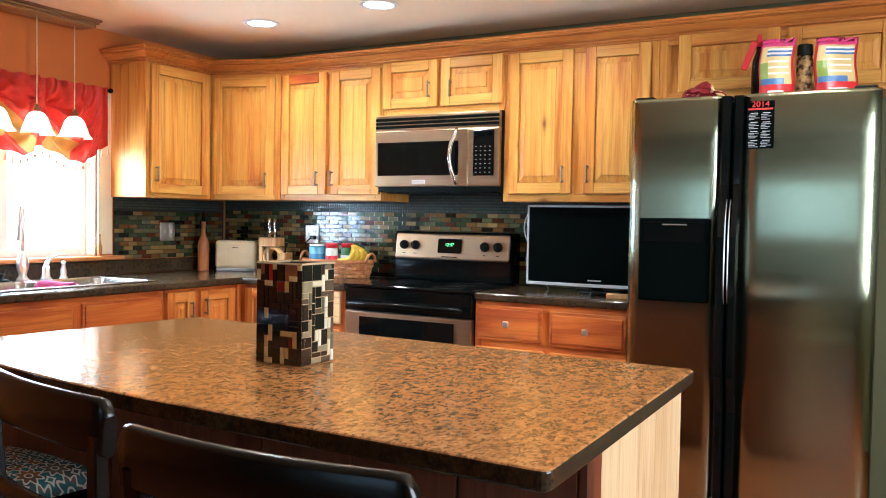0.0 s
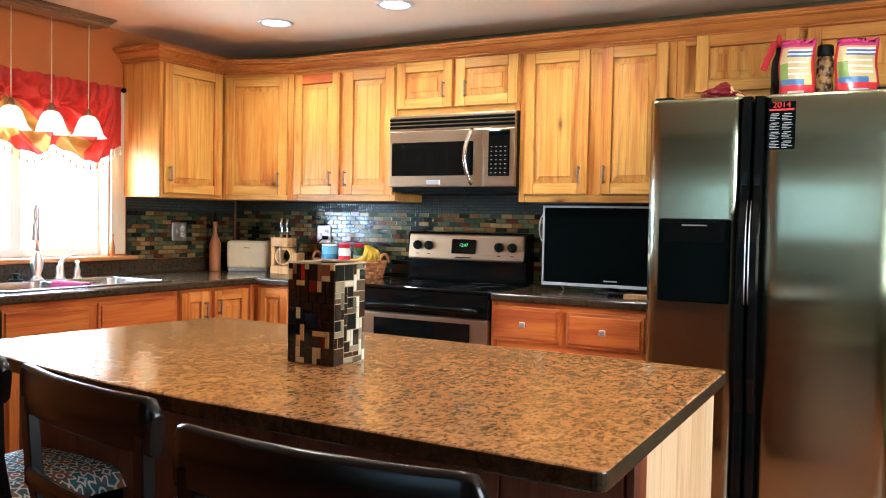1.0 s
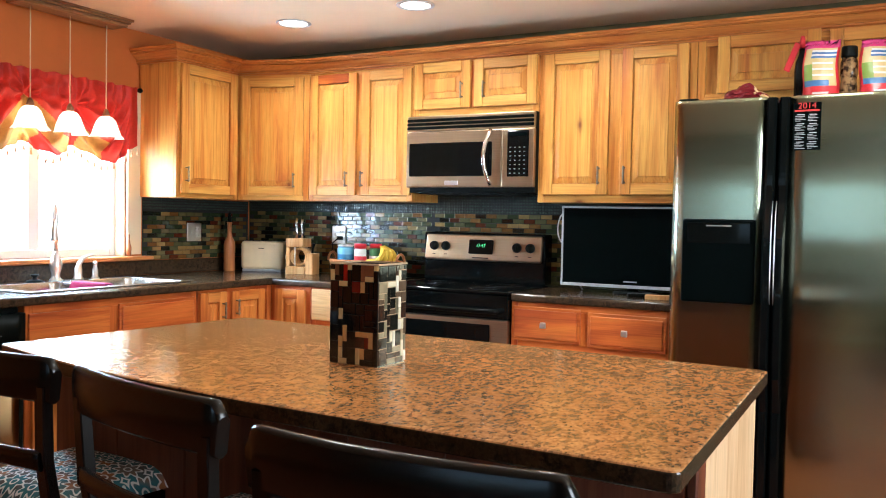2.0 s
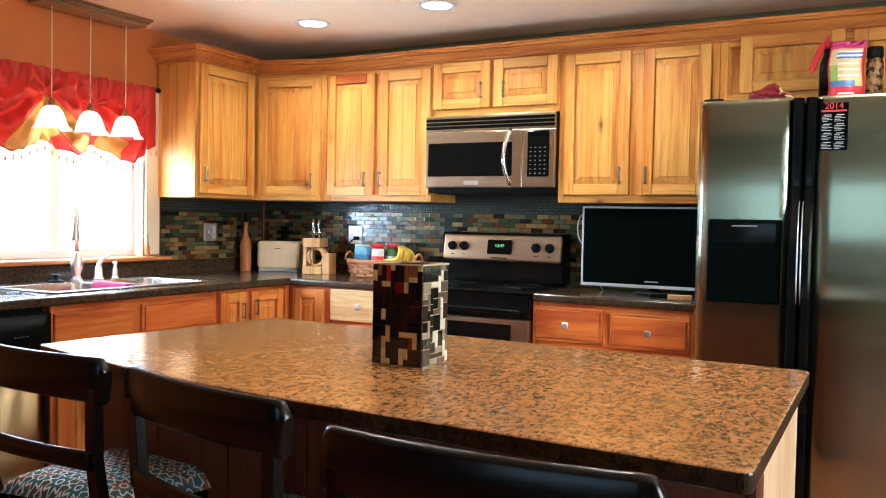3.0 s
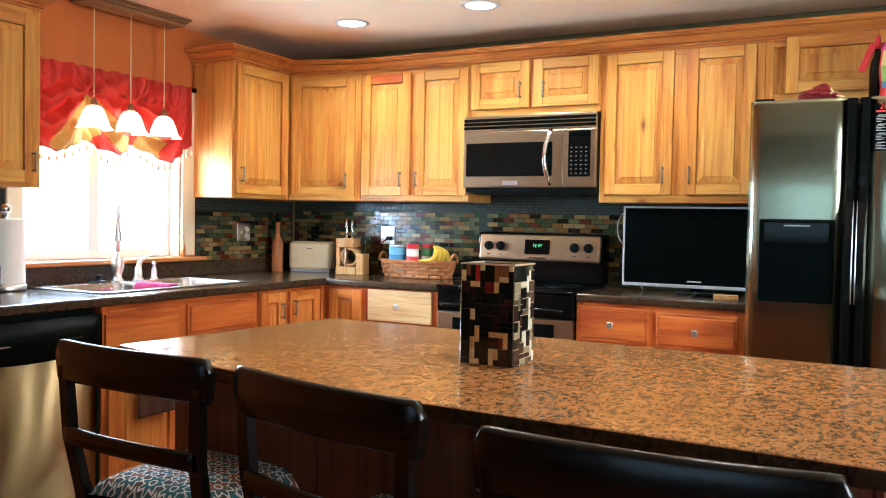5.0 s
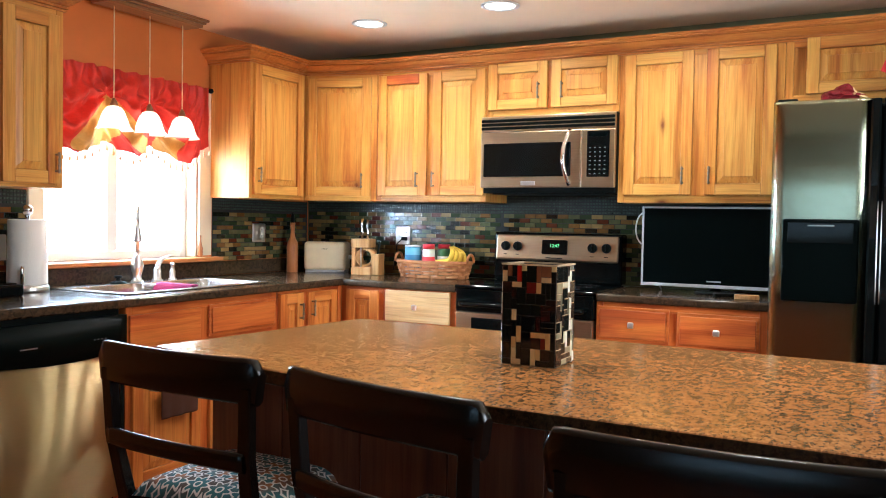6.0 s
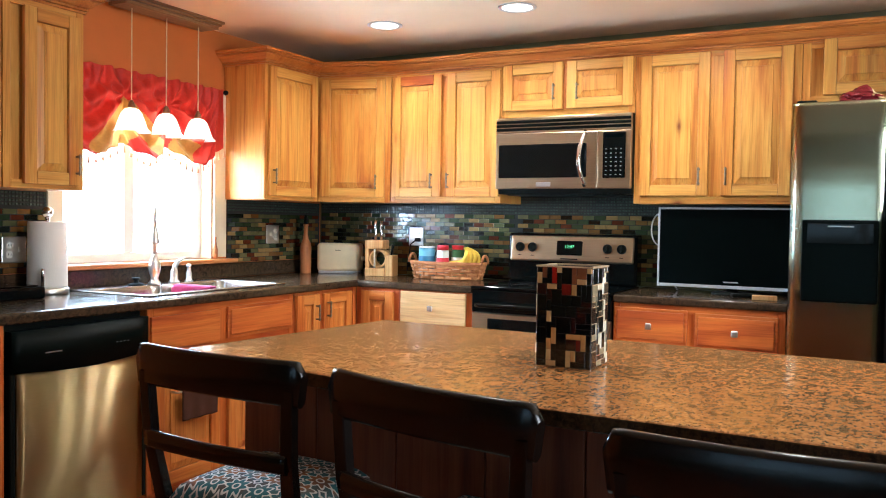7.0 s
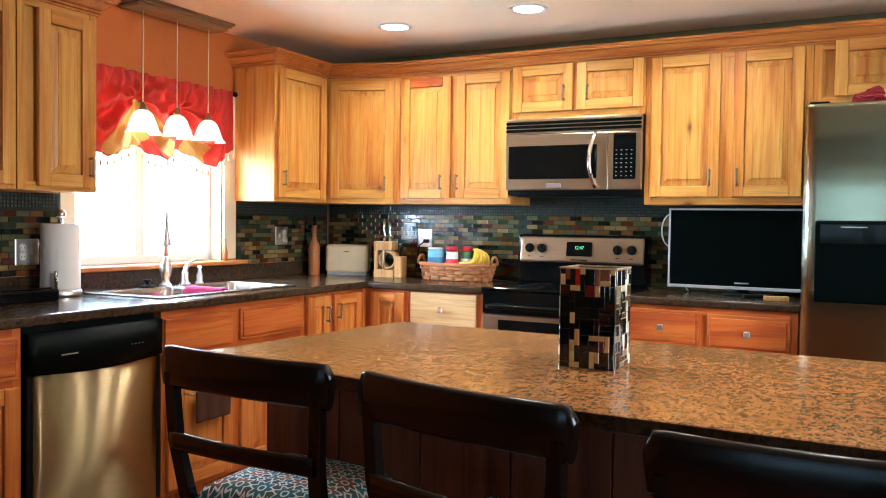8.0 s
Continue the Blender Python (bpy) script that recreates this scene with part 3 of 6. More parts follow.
cabinet(BASE + ", corner unit with folding doors", on_left(3.753, BL), 0.3668, 0.60, 0, BT, [(0.024, 0.125, 0.268, 0.752, 0.052, 0.79)], (), TOE, GB)
cabinet("knotty hickory corner base cabinet door along the back wall", on_back(BL + 0.0005, BB), 0.288, 0.55, 0, BT, [(0.045, 0.125, 0.215, 0.752, None, 0)], (), TOE, GB)
cabinet(BASE + ", single drawer beside the range", on_back(-2.190, BB), 0.462, 0.55, 0, BT, [(0.02, 0.125, 0.40, 0.555, 0.38, 0.62)], [(0.018, 0.712, 0.412, 0.175, True, False)], TOE, GB)
cabinet(BASE + ", two drawers beside the refrigerator", on_back(-0.942, BB), 0.800, 0.55, 0, BT, [(0.012, 0.125, 0.36, 0.545, 0.34, 0.62), (0.405, 0.125, 0.37, 0.545, 0.43, 0.62)], [(0.008, 0.706, 0.354, 0.168, True, True), (0.400, 0.700, 0.370, 0.165, True, True)], TOE, GB)

# worktops
SINK = (-3.085, -2.565, 2.63, 3.57)
inset = 0.02
xs = [XW + 0.002, SINK[0] + inset, SINK[1] - inset, BL + 0.028, -1.722]
ys = [1.25, SINK[2] + inset, SINK[3] - inset, BB - 0.028, YW - 0.002]
bm = cells(xs, ys, CZ - 0.040, CZ, lambda x, y: (x < BL + 0.028 or y > BB - 0.028) and not (xs[1] < x < xs[2] and ys[1] < y < ys[2]), 0.012)
single("worktop", bm, counter_lam, "dark brown mottled laminate worktop in an L shape", "worktop")
bm = bmesh.new()
box(bm, -0.940, -0.128, BB - 0.028, YW - 0.002, CZ - 0.040, CZ, 0.012, 3)
single("worktop", bm, counter_lam, "short dark brown mottled laminate worktop under the television", "worktop")
bm = bmesh.new()
box(bm, XW + 0.002, XW + 0.022, 1.25, YW - 0.003, CZ + 0.001, CZ + 0.085, 0.004, 2)
single("backsplash", bm, counter_lam, "low laminate upstand behind the sink worktop", "upstand", kind="structure")

# ---- island ----
ISL = [(0.450, 1.603), (0.445, 2.640), (-1.400, 2.700), (-1.505, 1.800), (-1.27, 1.742), (-1.04, 1.695), (-0.75, 1.650), (-0.45, 1.625)]
island = thing("kitchen_island", "kitchen island with mottled brown laminate top and wood sides", "kitchen island", pose(-0.5, 2.2, 0))


def island_top():
    bm = bmesh.new()
    top = [bm.verts.new((x + 0.5, y - 2.2, IZ)) for x, y in ISL]
    low = [bm.verts.new((x + 0.5, y - 2.2, IZ - 0.037)) for x, y in ISL]
    bm.faces.new(top)
    bm.faces.new(low[::-1])
    n = len(ISL)
    for k in range(n):
        bm.faces.new((low[k], low[(k + 1) % n], top[(k + 1) % n], top[k]))
    bmesh.ops.recalc_face_normals(bm, faces=bm.faces)
    up = [e for e in bm.edges if abs(e.verts[0].co.z - e.verts[1].co.z) > 0.01 and e.calc_face_angle(0) > 0.5]
    bmesh.ops.bevel(bm, geom=up, offset=0.02, segments=4, profile=0.5, affect='EDGES')
    flat = [e for e in bm.edges if abs(e.verts[0].co.z - e.verts[1].co.z) < 1e-6 and e.calc_face_angle(0) > 1.0]
    bmesh.ops.bevel(bm, geom=flat, offset=0.006, segments=3, profile=0.5, affect='EDGES')
    return bm


wt = part("worktop", island_top(), island_lam, island, "mottled tan laminate top with darker side faces")
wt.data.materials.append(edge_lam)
# side and under faces take the much darker laminate
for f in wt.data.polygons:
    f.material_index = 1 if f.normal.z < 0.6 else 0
bm = bmesh.new()
box(bm, -0.84, 0.905, -0.32, 0.385, 0.09, IZ - 0.038)
box(bm, -0.80, 0.87, -0.27, 0.34, 0, 0.089)
part("body", bm, cherry, island)
for k in range(7):
    x0 = -0.845 + k * 0.25
    bm = bmesh.new()
    box(bm, x0 + 0.001, x0 + 0.249, -0.335, -0.3205, 0.09, IZ - 0.039, 0.003, 1)
    part("back_board", bm, cherry, island, "dark brown back board")
bm = bmesh.new()
box(bm, 0.9055, 0.920, -0.26, 0.375, 0.02, IZ - 0.039, 0.002, 1)
part("side_panel", bm, pale_wood, island, "pale birch side panel")
bm = bmesh.new()
box(bm, 0.9055, 0.926, -0.336, -0.262, 0.0, IZ - 0.039, 0.004, 1)
part("corner_post", bm, cherry, island)
bm = bmesh.new()
box(bm, 0.9055, 0.922, 0.3765, 0.392, 0.0, IZ - 0.039, 0.003, 1)
part("corner_post", bm, pale_wood, island)

# ---- refrigerator ----
FX0, FX1, FY, FZ = -0.122, 0.825, 3.92, 1.812
FS0, FS1 = 0.252, 0.338                   # black handle band between the doors
fridge = thing("refrigerator", "side-by-side stainless steel refrigerator with black handles and dispenser", "refrigerator", pose(0.35, 4.25, 0))


def fp(bm_):
    bmesh.ops.translate(bm_, vec=(-0.35, -4.25, 0), verts=bm_.verts)
    return bm_


bm = bmesh.new()
box(bm, FX0 + 0.012, FX1 - 0.012, FY + 0.075, YW - 0.03, 0.02, FZ - 0.015, 0.006, 2)
part("body", fp(bm), black_plastic, fridge, "black cabinet")


def bowed_door(x0, x1, z0, z1):
    """A door leaf whose front bows out a little towards its middle, with rounded outer edges."""
    bm = bmesh.new()
    n = 14
    rows = []
    for i in range(n + 1):
        u = i / n
        x = x0 + (x1 - x0) * u
        edge = 0.020 * (max(0, 1 - u * 14) ** 2 + max(0, 1 - (1 - u) * 14) ** 2)
        y = FY + edge + 0.006 * (2 * u - 1) ** 2
        rows.append((x, y))
    vs = [[bm.verts.new((x, y, z)) for x, y in rows] + [bm.verts.new((x1, FY + 0.07, z)), bm.verts.new((x0, FY + 0.07, z))] for z in (z0, z0 + 0.012, z1 - 0.012, z1)]
    k = len(vs[0])
    for a, b in zip(vs, vs[1:]):
        for i in range(k):
            f = bm.faces.new((a[i], a[(i + 1) % k], b[(i + 1) % k], b[i]))
            f.smooth = i < n
    bm.faces.new(vs[0][::-1])
    bm.faces.new(vs[-1])
    return bm


ld = part("door", fp(bowed_door(FX0, FS0 + 0.004, 0.10, FZ)), steel_door, fridge, "freezer door")
rd = part("door", fp(bowed_door(FS1 - 0.004, FX1, 0.10, FZ)), steel_door, fridge, "cooler door")
for dd, xa, xb in ((ld, FS0, FS0 + 0.038), (rd, FS1 - 0.038, FS1)):
    bm = bmesh.new()
    zs = [0.11 + (FZ - 0.115) * i / 24 for i in range(25)]
    prof = []
    for z in zs:
        g = max(0.0, min(1.0, (z - 0.55) / 0.18)) * max(0.0, min(1.0, (1.42 - z) / 0.18))
        g = g * g * (3 - 2 * g)
        prof.append([bm.verts.new(p) for p in ((xa, FY + 0.05, z), (xa, FY - 0.004 - 0.040 * g, z), (xa + 0.008, FY - 0.012 - 0.046 * g, z), (xb - 0.008, FY - 0.012 - 0.046 * g, z), (xb, FY - 0.004 - 0.040 * g, z), (xb, FY + 0.05, z))])
    for a, b in zip(prof, prof[1:]):
        for i in range(6):
            f = bm.faces.new((a[i], a[(i + 1) % 6], b[(i + 1) % 6], b[i]))
    bm.faces.new(prof[0])
    bm.faces.new(prof[-1][::-1])
    grip = part("handle", fp(bm), black_gloss, dd, "glossy black full-height handle")
    # thin bright tube models the highlight along the inner side of each handle
    bm = bmesh.new()
    xi = xb - 0.002 if dd is ld else xa + 0.002
    tube(bm, [(xi, FY - 0.058 + 0.030 * (2 * i / 12 - 1) ** 4, 0.93 + 0.46 * i / 12) for i in range(13)], [0.0010 + 0.0018 * math.sin(math.pi * i / 12) for i in range(13)], 8)
    part("grip_inlay", fp(bm), nickel, grip, "slim bright sliver in place of the handle highlight")
bm = bmesh.new()
box(bm, FX0 + 0.01, FX1 - 0.01, FY + 0.03, FY + 0.074, 0.005, 0.095, 0.004, 1)
part("kick_grille", fp(bm), black_plastic, fridge, "black kick grille")
bm = bmesh.new()
DX0, DX1, DZ0, DZ1 = -0.070, 0.223, 0.966, 1.315
box(bm, DX0, DX1, FY - 0.014, FY + 0.03, DZ0, DZ1, 0.010, 3)
disp = part("dispenser", fp(bm), screen_black, ld, "black water and ice dispenser")
bm = bmesh.new()
box(bm, DX0 + 0.02, DX1 - 0.02, FY - 0.018, FY - 0.0145, DZ1 - 0.10, DZ1 - 0.015, 0.002, 1)
part("control_panel", fp(bm), black_glass, fridge, "black control panel")
bm = bmesh.new()
box(bm, DX0 + 0.10, DX0 + 0.20, FY - 0.0195, FY - 0.0182, DZ1 - 0.030, DZ1 - 0.025)
part("badge", fp(bm), nickel, fridge, "small bright badge bar")
for hx in (FX0 + 0.05, FX1 - 0.06):
    bm = bmesh.new()
    box(bm, hx - 0.035, hx + 0.045, FY + 0.02, FY + 0.10, FZ - 0.014, FZ + 0.012, 0.006, 2)
    part("hinge_cover", fp(bm), black_plastic, fridge, "black hinge cover")

# ---- range ----
ring_grey = plain("ring_grey", (0.035, 0.036, 0.038), 0.25)
RX0, RX1 = -1.716, -0.945
stove = thing("range", "freestanding black electric range with stainless control panel", "range", pose((RX0 + RX1) / 2, 4.35, 0))
SX = (RX0 + RX1) / 2


def sp(bm_):
    bmesh.ops.translate(bm_, vec=(-SX, -4.35, 0), verts=bm_.verts)
    return bm_


bm = bmesh.new()
box(bm, RX0 + 0.004, RX1 - 0.004, 4.13, YW - 0.015, 0.03, CZ - 0.012, 0.004, 1)
part("body", sp(bm), black_gloss, stove, "black enamel body")
bm = bmesh.new()
box(bm, RX0, RX1, 4.075, 4.62, CZ - 0.011, CZ + 0.006, 0.006, 3)
cook = part("cooktop", sp(bm), black_glass, stove, "black glass cooktop")
for bx, by, br in ((-0.19, -0.14, 0.105), (0.19, -0.14, 0.08), (-0.19, 0.11, 0.08), (0.19, 0.11, 0.105)):
    bm = bmesh.new()
    lathe(bm, [(br - 0.004, 0), (br, 0), (br, 0.0006), (br - 0.004, 0.0006), (br - 0.004, 0)], 32, SX + bx, 4.35 + by, CZ + 0.0063)
    part("burner_ring", sp(bm), ring_grey, cook, "dark grey ring")
bm = bmesh.new()
box(bm, RX0 + 0.005, RX1 - 0.005, 4.575, YW - 0.012, CZ + 0.006, 1.222, 0.012, 3)
part("backguard", sp(bm), black_gloss, stove, "black backguard")
PZ0, PZ1 = 1.062, 1.212
bm = bmesh.new()
tilt = Matrix.Translation((0, 4.566, 1.13)) @ Matrix.Rotation(radians(-8), 4, 'X') @ Matrix.Translation((0, -4.566, -1.13))
box(bm, RX0 + 0.022, RX1 - 0.018, 4.556, 4.580, PZ0, PZ1, 0.012, 3, 0, tilt)
panel = part("control_panel", sp(bm), steel_h, stove, "brushed stainless control panel")
bm = bmesh.new()
box(bm, SX - 0.075, SX + 0.075, 4.550, 4.5555, 1.100, 1.182, 0.006, 2, 0, tilt)
part("clock_window", sp(bm), black_glass, panel, "black clock window")
for kx in (RX0 + 0.085, RX0 + 0.16, RX1 - 0.165, RX1 - 0.085):
    bm = bmesh.new()
    tube(bm, [(kx, 4.556, 1.142), (kx, 4.545, 1.142), (kx, 4.532, 1.142), (kx, 4.528, 1.142)], [0.027, 0.026, 0.021, 0.017], 20)
    box(bm, kx - 0.004, kx + 0.004, 4.521, 4.529, 1.122, 1.162, 0.002, 1)
    bmesh.ops.transform(bm, matrix=tilt, verts=bm.verts)
    part("knob", sp(bm), black_plastic, panel, "black knob")
    bm = bmesh.new()
    box(bm, kx - 0.010, kx + 0.010, 4.5545, 4.5560, 1.092, 1.096, 0, 1, 0, tilt)
    part("marking", sp(bm), black_plastic, panel, "printed mark")
bm = bmesh.new()
box(bm, SX - 0.05, SX + 0.05, 4.5545, 4.5560, 1.076, 1.082, 0, 1, 0, tilt)
part("badge", sp(bm), black_plastic, panel, "small badge bar")
# clock digits
cu = bpy.data.curves.new("clock_digits", 'FONT')
cu.body, cu.size, cu.align_x, cu.align_y = "12:47", 0.026, 'CENTER', 'CENTER'
tmp = new("clock_text", cu)
bpy.context.view_layer.update()
dg = bpy.context.evaluated_depsgraph_get()
me = bpy.data.meshes.new_from_object(tmp.evaluated_get(dg))
bpy.data.objects.remove(tmp)
me.materials.clear()
me.materials.append(led_green)
dig = new("clock_digits", me)
dig.parent = panel
dig.matrix_basis = Matrix.Translation((-SX, -4.35, 0)) @ tilt @ pose(SX, 4.5492, 1.148, 90, 0, 0)
bm = bmesh.new()
box(bm, RX0 + 0.003, RX1 - 0.003, 4.085, 4.129, 0.800, CZ - 0.0125, 0.008, 3)
part("vent_bar", sp(bm), black_gloss, stove, "glossy black strip over the oven door")
bm = bmesh.new()
box(bm, RX0 + 0.004, RX1 - 0.004, 4.085, 4.129, 0.28, 0.796, 0.006, 2)
od = part("oven_door", sp(bm), steel_h, stove, "stainless oven door")
bm = bmesh.new()
box(bm, RX0 + 0.10, RX1 - 0.10, 4.081, 4.0845, 0.40, 0.770, 0.004, 2)
part("window", sp(bm), black_glass, od, "dark oven window")
bm = bmesh.new()
tube(bm, [(RX0 + 0.05, 4.086, 0.842), (RX0 + 0.05, 4.047, 0.842), (RX0 + 0.07, 4.040, 0.842), (RX1 - 0.07, 4.040, 0.842), (RX1 - 0.05, 4.047, 0.842), (RX1 - 0.05, 4.086, 0.842)], 0.013, 12)
part("handle", sp(bm), black_gloss, od, "black bar handle")
bm = bmesh.new()
box(bm, RX0 + 0.004, RX1 - 0.004, 4.088, 4.129, 0.05, 0.272, 0.006, 2)
part("storage_drawer", sp(bm), steel_h, stove, "stainless lower drawer")

# ---- microwave ----
dim_print = plain("dim_print", (0.16, 0.16, 0.15), 0.5)
MX0, MX1, MY, MZ0, MZ1 = -1.700, -0.930, 4.335, 1.470, 1.864
mw = thing("microwave", "over-the-range stainless microwave with a curved handle", "microwave", pose((MX0 + MX1) / 2, 4.5, MZ0))
MC = (MX0 + MX1) / 2


def mp_(bm_):
    bmesh.ops.translate(bm_, vec=(-MC, -4.5, -MZ0), verts=bm_.verts)
    return bm_


bm = bmesh.new()
box(bm, MX0 + 0.004, MX1 - 0.001, MY + 0.030, YW - 0.012, MZ0 - 0.028, MZ1 + 0.002, 0.004, 2)
part("body", mp_(bm), black_plastic, mw, "black casing")
bm = bmesh.new()
box(bm, MX0, MX1 - 0.001, MY + 0.004, MY + 0.029, MZ1 - 0.085, MZ1, 0.004, 2)
part("vent_panel", mp_(bm), steel_h, mw, "stainless vent strip")
for k in range(3):
    bm = bmesh.new()
    z = MZ1 - 0.020 - k * 0.021
    box(bm, MX0 + 0.003, MX1 - 0.004, MY - 0.002, MY + 0.010, z - 0.012, z + 0.003, 0.002, 1)
    part("vent_slot", mp_(bm), satin_black, mw, "black vent slot")
bm = bmesh.new()
box(bm, MX0, MX0 + 0.585, MY, MY + 0.029, MZ0, MZ1 - 0.087, 0.005, 2)
md = part("door", mp_(bm), steel_h, mw, "stainless door")
bm = bmesh.new()
box(bm, MX0 + 0.022, MX0 + 0.530, MY - 0.003, MY + 0.002, MZ0 + 0.060, MZ0 + 0.243, 0.006, 2)
part("window", mp_(bm), black_glass, md, "dark door window")
bm = bmesh.new()
hp = []
for i in range(13):
    u = i / 12
    hp.append((MX0 + 0.500 + 0.025 * (2 * u - 1) ** 2, MY - 0.004 - 0.042 * math.sin(math.pi * u), MZ0 + 0.012 + (MZ1 - 0.100 - MZ0) * u))
tube(bm, hp, 0.011, 12)
part("handle", mp_(bm), chrome, md, "curved bright handle")
bm = bmesh.new()
box(bm, MX0 + 0.587, MX1, MY, MY + 0.029, MZ0, MZ1 - 0.087, 0.005, 2)
mpn = part("control_panel", mp_(bm), steel_h, mw, "stainless control panel")
bm = bmesh.new()
box(bm, MX1 - 0.150, MX1 - 0.030, MY - 0.003, MY + 0.001, MZ0 + 0.055, MZ1 - 0.098, 0.004, 2)
part("keypad", mp_(bm), black_glass, mpn, "black keypad")
bm = bmesh.new()
for r in range(7):
    for c in range(4):
        x, z = MX1 - 0.139 + c * 0.0265, MZ0 + 0.070 + r * 0.0225
        box(bm, x + 0.002, x + 0.011, MY - 0.0042, MY - 0.0031, z, z + 0.005)
part("key_marks", mp_(bm), dim_print, mpn, "pale key markings")
bm = bmesh.new()
box(bm, MX1 - 0.140, MX1 - 0.040, MY - 0.0042, MY - 0.0031, MZ1 - 0.128, MZ1 - 0.108)
part("display", mp_(bm), screen_black, mpn, "dark display")
bm = bmesh.new()
box(bm, MX0 + 0.245, MX0 + 0.330, MY - 0.003, MY + 0.001, MZ0 + 0.012, MZ0 + 0.036, 0.002, 1)
part("badge", mp_(bm), nickel, md, "small badge plate")
bm = bmesh.new()
box(bm, MX0 + 0.05, MX1 - 0.05, MY + 0.06, YW - 0.05, MZ0 - 0.034, MZ0 - 0.0285)
part("grease_filter", mp_(bm), black_plastic, mw, "black underside filter")

# ---- television ----
tv = thing("television", "flat black television with a thin silver frame on the worktop", "television", pose(-0.435, 4.45, CZ))
bm = bmesh.new()
box(bm, -0.365, 0.365, -0.02, 0.03, 0.034, 0.437, 0.006, 2)
part("casing", bm, black_plastic, tv)
for x0, x1, z0, z1 in ((-0.368, -0.358, 0.030, 0.440), (0.358, 0.368, 0.030, 0.440), (-0.3575, 0.3575, 0.430, 0.440), (-0.3575, 0.3575, 0.030, 0.046)):
    bm = bmesh.new()
    box(bm, x0, x1, -0.026, 0.000, z0, z1, 0.002, 2)
    part("frame", bm, grey_plastic, tv, "thin silver edge")
bm = bmesh.new()
box(bm, -0.357, 0.357, -0.0235, -0.0205, 0.0465, 0.4295)
part("screen", bm, screen_black, tv, "dark screen")
bm = bmesh.new()
box(bm, -0.035, 0.035, -0.0248, -0.0236, 0.060, 0.066)
part("badge", bm, grey_plastic, tv, "small badge bar")
bm = bmesh.new()
lathe(bm, [(0, 0), (0.10, 0), (0.10, 0.008), (0.03, 0.014), (0.028, 0.06), (0, 0.06)], 28, 0, 0.03)
part("stand", bm, black_plastic, tv)

# ---- window over the sink ----
win = thing("window_1", "bright double-sash window over the sink with cream casing", "window")
win["kind"] = "structure"
y0, y1, z0, z1 = WIN
for a, b, c, d in ((y0 - 0.082, y0 - 0.002, z0 + 0.012, z1 + 0.045), (y1 + 0.002, y1 + 0.100, z0 + 0.012, z1 + 0.045), (y0 - 0.001, y1 + 0.001, z1 + 0.001, z1 + 0.045)):
    bm = bmesh.new()
    box(bm, XW + 0.001, XW + 0.020, a, b, c, d, 0.004, 2)
    part("casing", bm, trim_paint, win, "cream casing")
bm = bmesh.new()
box(bm, XW - 0.12, XW + 0.065, y0 - 0.03, y1 + 0.155, z0 - 0.020, z0 + 0.003, 0.006, 2)
part("window_sill", bm, sill_wood, win, "orange wooden sill")
MUL = 3.13
for a, b, c, d in ((y0 + 0.001, y0 + 0.045, z0 + 0.004, z1 - 0.001), (y1 - 0.045, y1 - 0.001, z0 + 0.004, z1 - 0.001), (MUL - 0.032, MUL + 0.032, z0 + 0.05, z1 - 0.046),
                   (y0 + 0.0455, y1 - 0.0455, z0 + 0.004, z0 + 0.049), (y0 + 0.0455, y1 - 0.0455, z1 - 0.045, z1 - 0.001)):
    bm = bmesh.new()
    box(bm, XW - 0.125, XW - 0.075, a, b, c, d, 0.004, 2)
    part("window_frame", bm, vinyl, win, "white vinyl frame")
for a, b, c, d in ((y0 + 0.0005, y0 + 0.012, z0 + 0.004, z1 - 0.001), (y1 - 0.012, y1 - 0.0005, z0 + 0.004, z1 - 0.001), (y0 + 0.0125, y1 - 0.0125, z1 - 0.012, z1 - 0.0005)):
    bm = bmesh.new()
    box(bm, XW - 0.0745, XW + 0.002, a, b, c, d, 0.002, 1)
    part("jamb_liner", bm, trim_paint, win, "cream jamb")
for a, b in ((y0 + 0.045, MUL - 0.032), (MUL + 0.032, y1 - 0.045)):
    bm = bmesh.new()
    box(bm, XW - 0.104, XW - 0.100, a, b, z0 + 0.049, z1 - 0.045)
    p = part("pane", bm, glass, win)
    p.visible_shadow = False

# valance on its rod
def cloth(name, colour, through_colour, rough=0.55):
    m, nt, b = mat(name)
    v = coords(nt, (1, 1, 1), False)
    n = noise_tex(nt, v, 60, 3, 0.6)
    col = ramp(nt, n, [(0.3, tuple(c * 0.8 for c in colour)), (0.7, colour)])
    nt.links.new(col, b.inputs["Base Color"])
    b.inputs["Roughness"].default_value = rough
    tr = nt.nodes.new("ShaderNodeBsdfTranslucent")
    tr.inputs["Color"].default_value = (*through_colour, 1)
    mx = nt.nodes.new("ShaderNodeMixShader")
    mx.inputs["Fac"].default_value = 0.10
    out = nt.nodes["Material Output"]
    nt.links.new(b.outputs[0], mx.inputs[1])
    nt.links.new(tr.outputs[0], mx.inputs[2])
    nt.links.new(mx.outputs[0], out.inputs["Surface"])
    bump(nt, b, noise_tex(nt, coords(nt, (1, 300, 300), False), 1.0, 2), 0.1, 0.0006)
    return m


red_cloth = cloth("red_satin", (0.60, 0.030, 0.014), (0.70, 0.04, 0.012))
gold_cloth = cloth("gold_satin", (0.55, 0.30, 0.07), (0.75, 0.40, 0.08))
tassel_cloth = cloth("tassel_thread", (0.70, 0.42, 0.22), (0.7, 0.42, 0.2), 0.8)
VY0, VY1, VZ = 2.62, 3.705, 1.988
valance = thing("valance", "gathered red and gold satin valance with tassel fringe", "valance", pose(XW, (VY0 + VY1) / 2, VZ))


